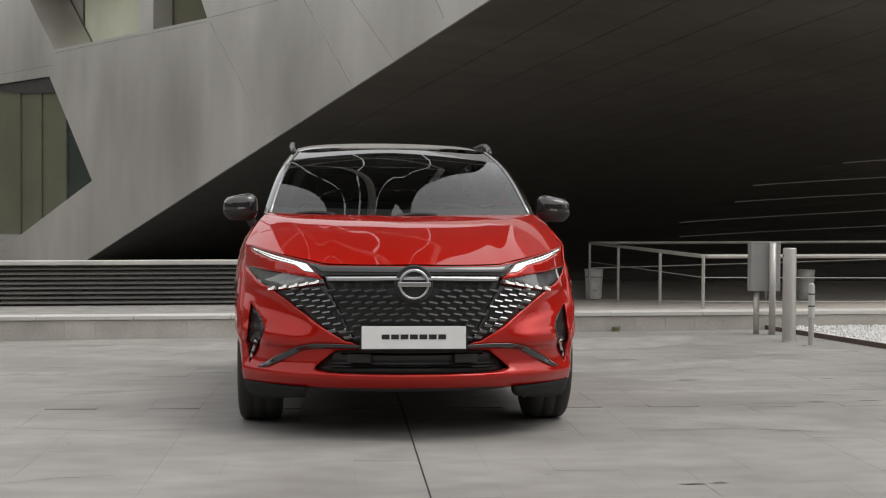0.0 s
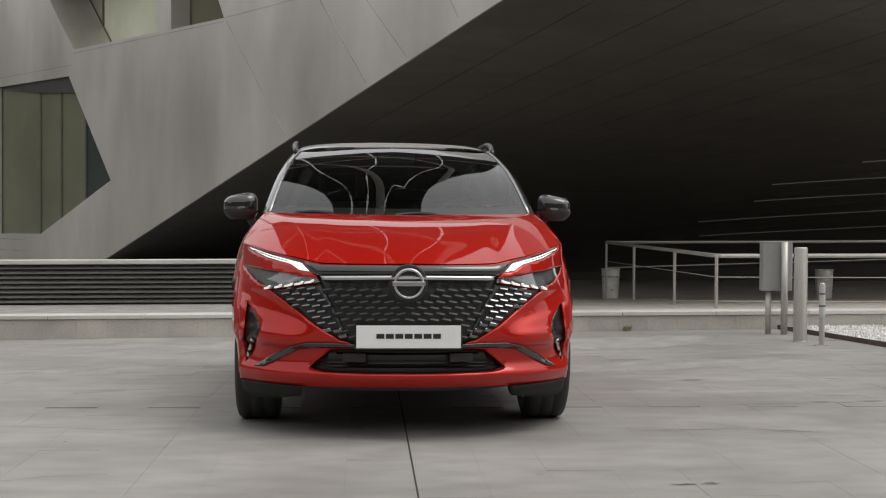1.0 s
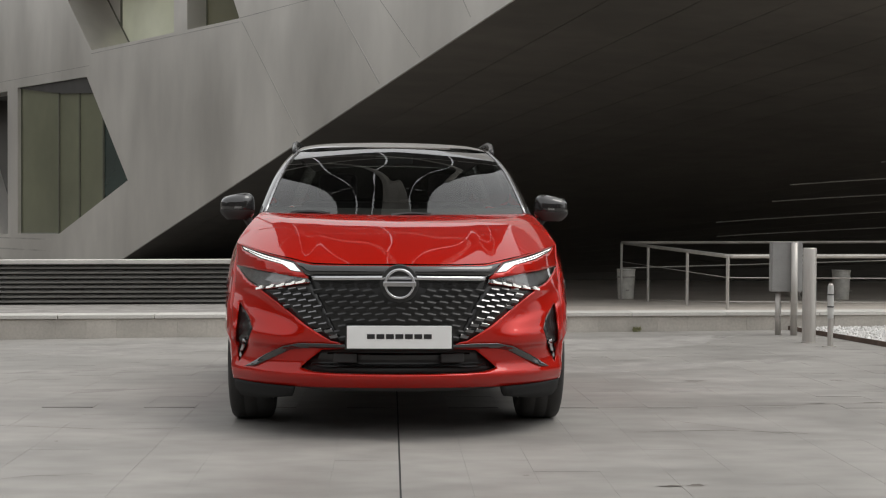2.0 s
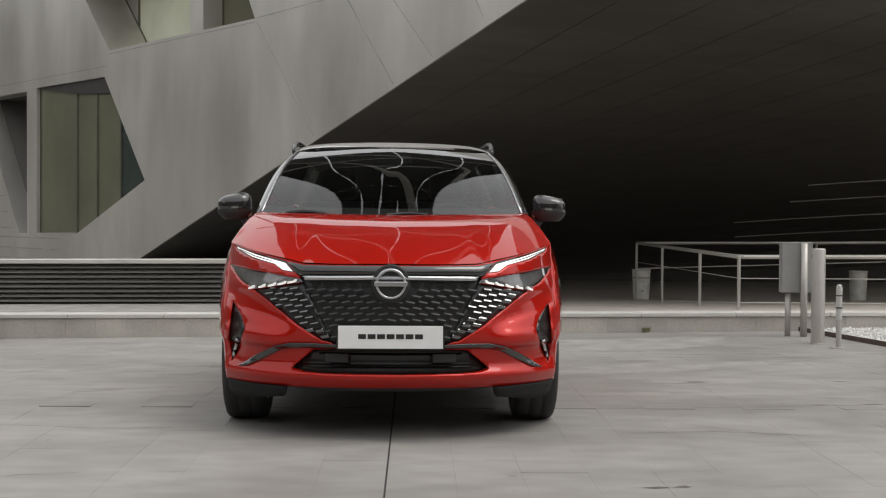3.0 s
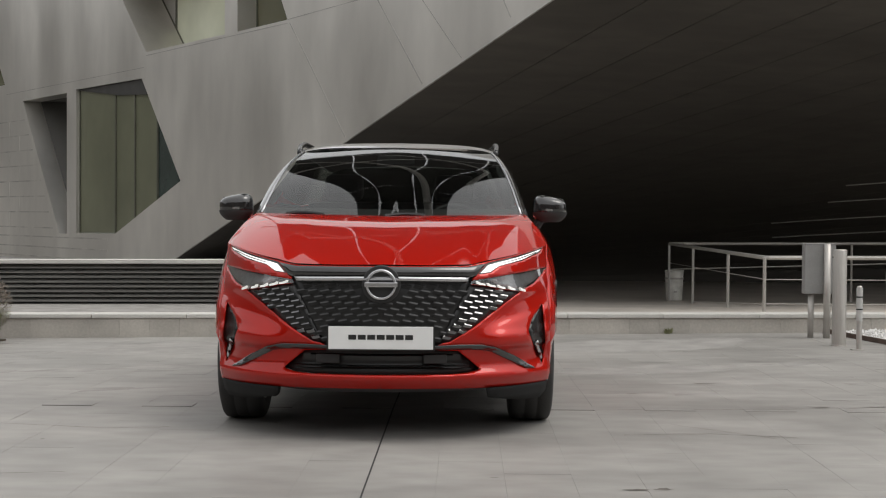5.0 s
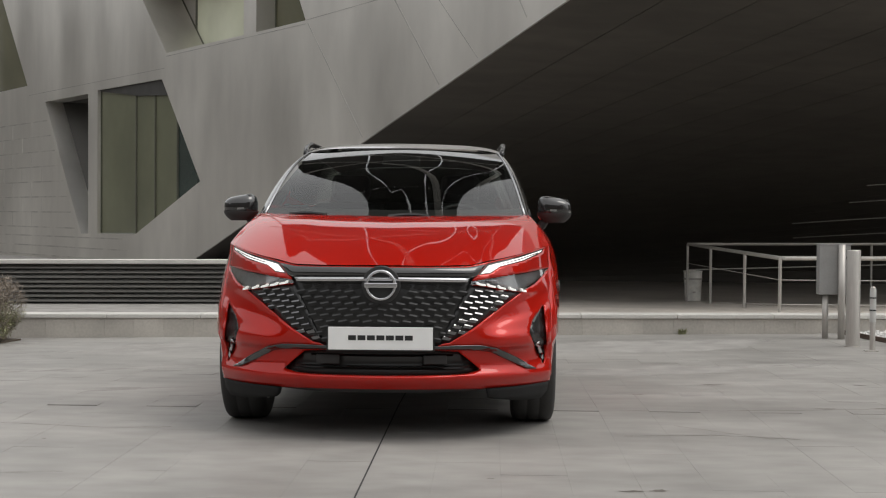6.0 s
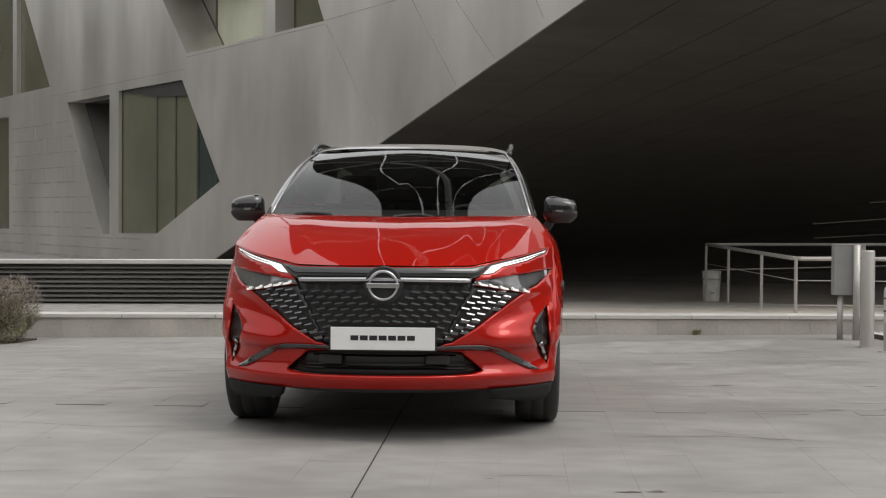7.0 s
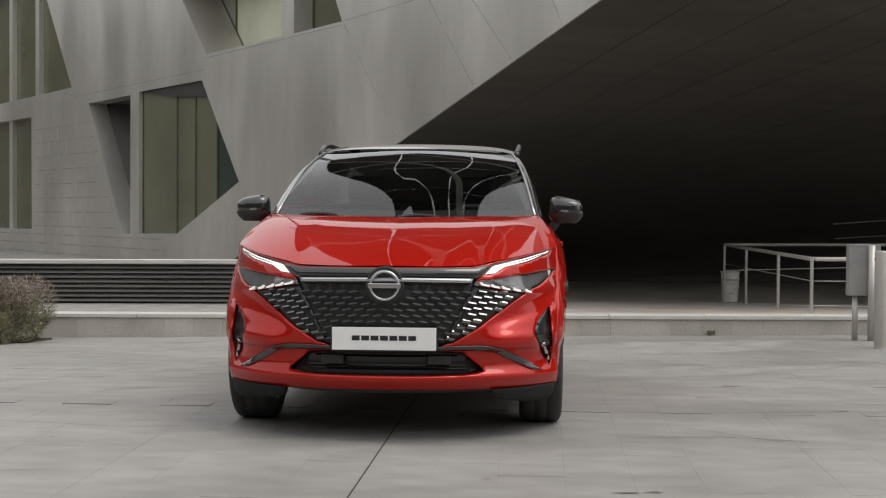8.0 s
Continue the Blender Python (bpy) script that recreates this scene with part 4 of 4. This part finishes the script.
            a = [bm.verts.new((s * 0.865, y, z)) for y, z in pts]
            b = [bm.verts.new((s * 0.55, y, z)) for y, z in pts]
            for i in range(len(pts) - 1):
                bm.faces.new((a[i], a[i + 1], b[i + 1], b[i]))
            bm.faces.new(b)
            part("wheel_liner", bm, PLASTIC, car)
        mirror(car, s)
    part("underbody", boxed(-0.56, 0.56, 0.5, 4.1, 0.33, 0.36, 0.01), PLASTIC, car)
    part("tailgate", grid(20, 12, lambda a, b: Vector(((2 * a - 1) * (0.77 - 0.03 * b), 4.42 - 0.05 * (2 * a - 1) ** 2 - 0.04 * b * b, 0.3 + 0.82 * b))), RED, car, smooth=True)

    # black front parts
    part("grille_panel", skin(GRILLE, fl(0.02), fl(0.05), 0.04), SATIN, car, smooth=True)
    part("upper_grille_bar", skin(BAND, fl(-0.006), fl(0.03), 0.03), GLOSS, car, "gloss black bar above the grille", smooth=True)
    part("chrome_strip", skin(STRIP, fl(-0.012), fl(0.03), 0.03), SATIN_CHROME, car, "satin chrome strip", smooth=True)
    part("lower_intake", skin(INTAKE, fl(0.055), fl(0.1), 0.03), SATIN, car, smooth=True)
    for z, o in ((0.345, 0.02), (0.40, 0.025)):
        part("intake_slat", grid(30, 1, lambda a, b: Vector(((2 * a - 1) * (0.44 if z < 0.37 else 0.36), front((2 * a - 1) * 0.4, z) + o + 0.02 * b, z + 0.010 * b))), SATIN, car)
    for s in (-1, 1):
        bm = boxed(-0.06, 0.06, -0.006, 0.006, -0.022, 0.022, 0.003)
        p = part("intake_block", bm, PLASTIC, car)
        p.location = (s * 0.27, front(0.27, 0.385) + 0.016, 0.385)
        p.rotation_euler = (0, s * 0.0, s * 0.2)
    part("chin", grid(40, 4, lambda a, b: Vector(((2 * a - 1) * 0.60, front((2 * a - 1) * 0.6, 0.23) + 0.012 + 0.10 * b, 0.232 - 0.022 * min(1, 2 * b) * (1 - 0.8 * abs(2 * a - 1) ** 4)))), PLASTIC, car, smooth=True)

    for s in (-1, 1):
        side = (lambda p: p) if s > 0 else flip
        part("side_grille", skin(side(SIDE_GRILLE), fl(0.014), fl(0.05), 0.03), SATIN, car, smooth=True)
        lamp_housing = part("headlamp", skin(side(LAMP), fl(0.05), fl(0.06), 0.03), SATIN, car, smooth=True)
        part("lens", skin(side(LAMP), fl(-0.001), None, 0.025), LENS, lamp_housing, "clear smoked lamp lens", smooth=True)
        # reflector spread wide and pale, standing for the reflection on the lens
        part("reflector", skin(side([(0.855, 0.826), (0.74, 0.812), (0.60, 0.795), (0.53, 0.783), (0.60, 0.752), (0.705, 0.73), (0.778, 0.764)]), lambda x, z: Vector((x, front(x, z) + 0.004 + 0.015 * (z - 0.72) / 0.1, z)), fl(0.05), 0.02), LAMP_SHEEN, lamp_housing, "lamp reflector, brightened for the pale sheen on the lens", smooth=True)
        drl = part("daytime_light", skin(side(DRL_OUT), fl(0.006), fl(0.03), 0.02), GLOSS, car, "black lamp bezel")
        inner = [(0.828, 0.928), (0.69, 0.892), (0.56, 0.863), (0.536, 0.857), (0.497, 0.817), (0.546, 0.823), (0.594, 0.853), (0.719, 0.881), (0.815, 0.918)]
        part("light_strip", skin(side(inner), fl(-0.002), fl(0.012), 0.015), LED, drl, "lit white light strip")
        part("light_guide", skin(side([(0.80, 0.917), (0.70, 0.888), (0.60, 0.866), (0.602, 0.862), (0.702, 0.884), (0.802, 0.913)]), fl(-0.0035), fl(0.004), 0.015), SATIN_CHROME, drl, "grey line in the light strip")
        part("side_vent", skin(side(VENT_IN), fl(0.03), fl(0.06), 0.02), SATIN, car, "black vent in the bumper corner", smooth=True)
        part("vent_blade", skin(side([(0.785, 0.445), (0.822, 0.35), (0.833, 0.365), (0.805, 0.46)]), fl(0.0), fl(0.03), 0.02), SATIN_CHROME, car, smooth=True)
        part("wing_trim", skin(side(WING), fl(-0.012), fl(0.02), 0.009), GLOSS, car, "gloss black wing-shaped trim", smooth=True)
        skirt = [(0.862, 0.235), (0.527, 0.229), (0.539, 0.18), (0.723, 0.153), (0.821, 0.153), (0.855, 0.185)]
        part("corner_skirt", skin(side(skirt), lambda x, z: Vector((x, front(x, 0.25) + 0.005 + (0.24 - z) * 0.25, z)), lambda x, z: Vector((x, front(x, 0.25) + 0.16, z)), 0.03), SKIRT, car, smooth=True)
        # scales of the side grille; reflected light is put into the choice of bright or dark copy
        big = scale_piece(0.058, 0.029, 0.008, DARK_CHROME, CHROME)
        dark = scale_piece(0.058, 0.029, 0.006, TRIM_BLACK, DARK_CHROME)
        for r in range(11):
            for c in range(8):
                x = 0.30 + 0.052 * c + (0.026 if r % 2 else 0)
                z = 0.470 + 0.0285 * r
                if inside(SIDE_GRILLE, x, z) and gap_to(SIDE_GRILLE, x, z) > 0.013:
                    # more bright scales on the right, where the same chrome mirrors brighter surroundings
                    catches_light = r < 5 or x > 0.5 + 0.02 * r - 0.1 if s > 0 else r < 3
                    ob = new("grille_scale", big if catches_light else dark)
                    ob.parent = car
                    ob.matrix_local = Matrix.Translation((s * x, front(x, z) + 0.012, z)) @ Matrix.Diagonal((s, 1, 1, 1)) @ pose(0, 0, 0, 0, 0, 20)
        # bright light blocks along the top of the side grille
        for k, (x, z) in enumerate(((0.716, 0.7275), (0.657, 0.737), (0.602, 0.746), (0.549, 0.756), (0.496, 0.766))):
            b = part("light_block", skin([(s * a, c) for a, c in ((0.028, -0.008), (0.025, 0.001), (-0.008, 0.004), (-0.019, 0.010), (-0.027, 0.009), (-0.02, -0.003), (0.0, -0.007))][::s], lambda x, z: Vector((x, -0.005, z)), lambda x, z: Vector((x, 0.005, z)), 0.1), LED_SOFT, lamp_housing, "lit white light block")
            b.location = (s * x, front(x, z) - 0.006, z)
            b.rotation_euler = (0, s * 0.1, s * math.atan(0.78 * x + 4.98 * x ** 5))
    # scales of the main grille
    piece = scale_piece(0.060, 0.031, 0.006, TRIM_BLACK, SATIN)
    for r in range(11):
        for c in range(-7, 8):
            x = 0.062 * c + (0.031 if r % 2 else 0)
            z = 0.458 + 0.0295 * r
            if inside(GRILLE, x, z) and gap_to(GRILLE, x, z) > 0.018 and not (abs(x) < 0.27 and z < 0.575) and math.hypot(x, z - 0.76) > 0.10:
                ob = new("grille_scale", piece)
                ob.parent = car
                ob.matrix_local = Matrix.Translation((x, front(x, z) + 0.018, z)) @ Matrix.Diagonal((1 if x >= 0 else -1, 1, 1, 1))

    # number plate with plain bars, round emblem
    plate = part("number_plate", boxed(-0.26, 0.26, -0.005, 0.002, 0.441, 0.554, 0.002), PLATE, car, "white plate with plain dark bars")
    for k in range(7):
        bm = boxed(-0.0195, 0.0195, -0.0065, -0.004, 0.489, 0.513, 0.0)
        b = part("bar", bm, INK, plate)
        b.location.x = -0.141 + 0.047 * k
    part("plate_holder", skin(rounded([(-0.270, 0.433), (0.270, 0.433), (0.266, 0.559), (-0.266, 0.559)], 0.01), lambda x, z: Vector((x, 0.003, z)), lambda x, z: Vector((x, 0.05, z)), 0.1), SATIN, car)
    em = part("emblem", lathe([(0.062, -0.012), (0.066, -0.02), (0.074, -0.02), (0.078, -0.012), (0.078, 0.0), (0.062, 0.0), (0.062, -0.012)], 40), SATIN_CHROME, car, "round satin chrome emblem ring", smooth=True)
    em.matrix_local = Matrix.Translation((0, 0.012, 0.762)) @ Matrix(((1, 0, 0, 0), (0, 0, 1, 0), (0, 1, 0, 0), (0, 0, 0, 1)))
    bar = part("emblem_bar", boxed(-0.083, 0.083, -0.012, 0.012, -0.0125, 0.0125, 0.004), SATIN_CHROME, car)
    bar.location = (0, 0.0, 0.762)
    disc = part("emblem_disc", lathe([(0.0, -0.004), (0.092, -0.004), (0.096, 0.0), (0.096, 0.04), (0.0, 0.04)], 40), PLASTIC, car)
    disc.matrix_local = Matrix.Translation((0, 0.018, 0.762)) @ Matrix(((1, 0, 0, 0), (0, 0, 1, 0), (0, 1, 0, 0), (0, 0, 0, 1)))

    # glasshouse
    def screen(a, b, off=0.0):
        w = 2 * a - 1
        x0, x1 = 0.755, 0.615
        x = w * (x0 + (x1 - x0) * b)
        y = (1.13 + 0.14 * abs(w) ** 2.5) * (1 - b) + (2.24 + 0.10 * w * w) * b
        z = (1.10 + 0.012 * abs(w)) * (1 - b) + (1.536 - 0.022 * w * w) * b + 0.058 * math.sin(math.pi * b)
        return Vector((x, y + off * 0.37, z - off * 0.93))

    bm = grid(48, 40, screen)
    part("windscreen", bm, WINDSCREEN, car, "clear raked windscreen", smooth=True).visible_shadow = False
    # dark ceramic band and pillars
    part("screen_band", grid(30, 2, lambda a, b: screen(a, 0.0 + 0.075 * b, 0.009)), PLASTIC, car, smooth=True)
    part("screen_band", grid(30, 2, lambda a, b: screen(a, 0.93 + 0.07 * b, 0.009)), PLASTIC, car, smooth=True)
    roof_w = curve([2.2, 2.6, 3.2, 3.8, 4.25], [0.625, 0.655, 0.65, 0.62, 0.585])
    roof_z = curve([2.2, 2.5, 2.9, 3.5, 4.25], [1.536, 1.582, 1.600, 1.590, 1.535])

    def roof(a, b, drop=0.0):
        w = 2 * a - 1
        y = (2.24 + 0.10 * w * w) * (1 - b) + 4.25 * b
        return Vector((w * roof_w(y), y, roof_z(y) - 0.024 * w * w - 0.03 * w ** 8 - drop))

    part("roof", grid(30, 30, roof), GLOSS, car, "gloss black roof", smooth=True)
    part("headliner", grid(12, 12, lambda a, b: roof(a, b, 0.05)), CABIN, car)
    part("roof_spoiler", grid(20, 4, lambda a, b: Vector(((2 * a - 1) * 0.585, 4.25 + 0.2 * b, 1.515 - 0.024 * (2 * a - 1) ** 2 - 0.03 * b))), GLOSS, car)
    part("rear_window", grid(16, 8, lambda a, b: Vector(((2 * a - 1) * (0.585 + 0.15 * b), 4.25 + 0.13 * b, 1.49 - 0.37 * b))), TINTED, car, smooth=True)
    for s in (-1, 1):
        pil = lambda a, b: screen(0.5 + s * 0.5 * (1.0 + 0.05 * (a - 0.15)), b) + Vector((s * 0.012 * a, 0.05 * a, -0.004 * a + 0.006 * math.sin(math.pi * a)))
        part("pillar", grid(6, 16, pil), GLOSS, car, "gloss black windscreen pillar", smooth=True)
        part("screen_seal", sweep([screen(0.5 + s * 0.5, b / 12) + Vector((0, 0, 0.004)) for b in range(13)], 0.007, 6), SATIN_CHROME, car, smooth=True)

        def side_glass(a, b):
            y0 = 1.27 + (2.42 - 1.27) * b
            y1 = 4.36 + (4.22 - 4.36) * b
            y = y0 + (y1 - y0) * a
            zb = belt(y)
            zt = roof_z(max(2.3, y)) - 0.05
            x = 0.775 * (1 - b) + (roof_w(max(2.3, min(y, 4.25))) - 0.0) * b
            if y > 3.9:
                x -= (y - 3.9) * 0.1
            return Vector((s * x, y, zb + (zt - zb) * b))
        part("side_window", grid(24, 6, side_glass), TINTED, car, "tinted side glass", smooth=True)
        for y in (2.42, 3.3):
            a = (y - 1.27) / 3.09
            part("pillar", grid(1, 6, lambda p, b: side_glass(a + (p - 0.5) * 0.03, b) + Vector((s * 0.004, 0, 0))), GLOSS, car)
        # roof rail
        ys = [2.30 + 1.85 * i / 24 for i in range(25)]
        lift = curve([2.30, 2.45, 2.62, 2.85, 3.7, 4.0, 4.15], [-0.05, -0.04, -0.024, -0.014, -0.01, -0.02, -0.07])
        part("roof_rail", sweep([Vector((s * (roof_w(y) + 0.004), y, roof_z(y) + lift(y))) for y in ys], 0.019, 8), SATIN, car, smooth=True)
    for x0, x1 in ((-0.60, -0.38), (-0.03, 0.20)):
        pts = [screen(0.5 + (x0 + (x1 - x0) * i / 8) / 1.5, 0.016 * math.sin(math.pi * i / 8) - 0.012) + Vector((0, -0.01, 0.008)) for i in range(9)]
        part("wiper", sweep(pts, 0.011, 6), INK, car)
    part("cowl", grid(24, 3, lambda a, b: Vector(((2 * a - 1) * 0.74, 1.09 + 0.14 * abs(2 * a - 1) ** 2.5 + 0.07 * b, 1.085 + 0.014 * b))), PLASTIC, car)

    # cabin
    part("dashboard", grid(20, 8, lambda a, b: Vector(((2 * a - 1) * 0.70, 1.22 + 0.48 * b, 1.06 + 0.05 * math.sin(math.pi * min(1, b * 1.1)) - 0.35 * max(0, b - 0.8)))), CABIN, car, smooth=True)
    part("dash_tray", boxed(-0.20, 0.12, 1.33, 1.345, 1.085, 1.125, 0.004), SATIN_CHROME, car, "pale strip on the dashboard")
    part("floor_pan", boxed(-0.74, 0.74, 1.2, 4.2, 0.365, 0.4), CABIN, car)
    part("bulkhead", boxed(-0.72, 0.72, 1.2, 1.25, 0.3, 1.05), CABIN, car)
    seat_bm = lambda: boxed(-0.25, 0.25, -0.08, 0.08, 0, 0.62, 0.05)
    for x in (-0.37, 0.37):
        st = part("front_seat", seat_bm(), SEAT, car, smooth=False)
        st.location, st.rotation_euler = (x, 2.45, 0.58), (-0.25, 0, 0)
        hr = part("headrest", boxed(-0.13, 0.13, -0.05, 0.05, 0.64, 0.82, 0.04), SEAT, st)
    part("rear_seat", boxed(-0.62, 0.62, 3.35, 3.5, 0.55, 1.2, 0.05), SEAT, car)
    bm = bmesh.new()
    cen, ax = Vector((0.37, 1.83, 1.0)), Vector((0, -0.9, 0.42)).normalized()
    u, v = Vector((1, 0, 0)), ax.cross(Vector((1, 0, 0)))
    sweep([cen + (u * math.cos(t * math.pi / 12) + v * math.sin(t * math.pi / 12)) * 0.185 for t in range(25)], 0.016, 8, bm)
    sweep([cen - u * 0.18, cen, cen + u * 0.18], 0.02, 8, bm)
    part("steering_wheel", bm, CABIN, car, smooth=True)
    part("cabin_mirror", boxed(-0.12, 0.12, 2.02, 2.04, 1.42, 1.48, 0.008), CABIN, car)

    for cy in (AX_F, AX_R):
        for s in (-1, 1):
            wheel(car, s * 0.79, cy, s)
    return car


VENT_IN = [(0.828, 0.647), (0.769, 0.576), (0.748, 0.518), (0.772, 0.455), (0.831, 0.33), (0.846, 0.449)]
GRILLE_ALL = [(0.520, 0.8575), (0.477, 0.808), (0.455, 0.79), (0.455, 0.768), (0.39, 0.64), (0.31, 0.469), (0.258, 0.443), (-0.258, 0.443), (-0.31, 0.469), (-0.39, 0.64), (-0.455, 0.768), (-0.455, 0.79), (-0.477, 0.808), (-0.520, 0.8575), (-0.434, 0.847), (0, 0.846), (0.434, 0.847)]
build_car()


# ---------------------------------------------------------------- paving slabs
def build_paving():
    root = empty("pavement", Matrix.Identity(4), "pale grey stone slab paving with narrow joints", "pavement", kind="structure")
    W, L = 0.295, 0.6
    me = bpy.data.meshes.new("slab")
    bm = boxed(-W / 2 + 0.0002, W / 2 - 0.0002, -L / 2 + 0.0001, L / 2 - 0.0001, -0.03, 0, 0.0005)
    bm.to_mesh(me)
    bm.free()
    me.materials.append(SLAB)
    rng = random.Random(5)
    rv, rf = [], []
    for i in range(-40, 40):
        x = (i + 0.5) * W + (0.004 if i >= 0 else -0.004)
        for j in range(-22, 14):
            y = j * L + (L / 2 if i % 2 else 0) + 0.1
            if y - L / 2 > KERB_Y or (x > 4.35 and y > 1.6):
                continue
            z = ground_z(x, y) + rng.uniform(-0.0007, 0.0007)
            dzx = (ground_z(x + 0.1, y) - ground_z(x - 0.1, y)) / 0.2
            dzy = (ground_z(x, y + 0.1) - ground_z(x, y - 0.1)) / 0.2
            m = Matrix.Translation((x, y, z)) @ Euler((math.atan(dzy) + rng.gauss(0, 0.0008), -math.atan(dzx) + rng.gauss(0, 0.001), 0)).to_matrix().to_4x4()
            if -2.4 < x < 2.4 and -4.0 < y < 3.0:
                ob = new("slab", me)
                ob.parent = root
                ob.matrix_world = m
            else:
                k = len(rv)
                a, b = W / 2 - 0.0005, L / 2 - 0.0003
                rv += [tuple(m @ Vector(c)) for c in ((-a, -b, 0), (a, -b, 0), (a, b, 0), (-a, b, 0), (-a, -b, -0.03), (a, -b, -0.03), (a, b, -0.03), (-a, b, -0.03))]
                rf += [tuple(k + q for q in f) for f in ((0, 1, 2, 3), (0, 4, 5, 1), (1, 5, 6, 2), (2, 6, 7, 3), (3, 7, 4, 0))]
    mm = bpy.data.meshes.new("outer_slabs")
    mm.from_pydata(rv, [], rf)
    mm.materials.append(SLAB)
    o = new("outer_slabs", mm)
    o.parent = root
    tagged(o, kind="stuff")
    bm = bmesh.new()
    vs = [bm.verts.new((x, y, ground_z(0, y) - 0.0022)) for y in (-10, 0, 1.5, 7.9) for x in (-0.0042, 0.0042)]
    for k in range(3):
        bm.faces.new((vs[2 * k], vs[2 * k + 1], vs[2 * k + 3], vs[2 * k + 2]))
    part("expansion_joint", bm, CRACK, root, "dark expansion joint")


build_paving()


def build_marks():
    """Scuffs, grime patches and hairline cracks on the slabs."""
    root = empty("paving_marks", Matrix.Identity(4), "dark scuffs, grime and hairline cracks on the paving", "stain", kind="structure")
    rng = random.Random(21)

    def blot(x, y, a, b, turn):
        n = 18
        ring = []
        for k in range(n):
            t = 2 * math.pi * k / n
            r = rng.uniform(0.45, 1.0)
            px, py = a * r * math.cos(t), b * r * math.sin(t)
            ring.append((x + px * math.cos(turn) - py * math.sin(turn), y + px * math.sin(turn) + py * math.cos(turn)))
        bm = bmesh.new()
        bm.faces.new([bm.verts.new((p, q, ground_z(p, q) + 0.0022)) for p, q in ring])
        part("scuff", bm, GRIME, root)

    for x, y, a, b, turn in ((2.08, 2.86, 0.11, 0.035, 0.0), (1.60, 1.33, 0.03, 0.02, 0.3), (1.72, 1.33, 0.045, 0.012, 0.1), (1.14, -1.15, 0.07, 0.02, 0.1),
                             (1.25, -1.13, 0.05, 0.03, 0.2), (2.9, 1.55, 0.10, 0.02, 0.05), (2.55, 1.52, 0.09, 0.012, 0.02), (-1.7, 0.05, 0.012, 0.012, 0), (0.55, -0.9, 0.03, 0.008, 0.0), (1.5, 2.2, 0.05, 0.012, 0), (3.1, 2.9, 0.06, 0.02, 0.0)):
        blot(x, y, a, b, turn)

    def crack(pts, w):
        line = []
        for (x0, y0), (x1, y1) in zip(pts, pts[1:]):
            for k in range(8):
                t = k / 8
                line.append((x0 + (x1 - x0) * t + rng.gauss(0, 0.004), y0 + (y1 - y0) * t + rng.gauss(0, 0.006)))
        bm = bmesh.new()
        rows = []
        for x, y in line:
            h = w * rng.uniform(0.3, 1)
            rows.append([bm.verts.new((x, y + s * h, ground_z(x, y) + 0.002)) for s in (-1, 1)])
        for a, b in zip(rows, rows[1:]):
            bm.faces.new((a[0], b[0], b[1], a[1]))
        part("hairline_crack", bm, GRIME, root)

    crack([(1.05, 1.30), (1.55, 1.34), (2.3, 1.42), (3.0, 1.55)], 0.006)
    crack([(1.25, 0.35), (1.7, 0.42), (2.2, 0.30)], 0.006)
    crack([(1.55, 0.75), (1.8, 0.5), (2.05, 0.25)], 0.005)
    crack([(-2.0, -1.2), (-1.6, -0.9), (-1.3, -0.85)], 0.004)
    crack([(-2.2, 0.6), (-1.5, 0.45), (-1.1, 0.5)], 0.004)


build_marks()
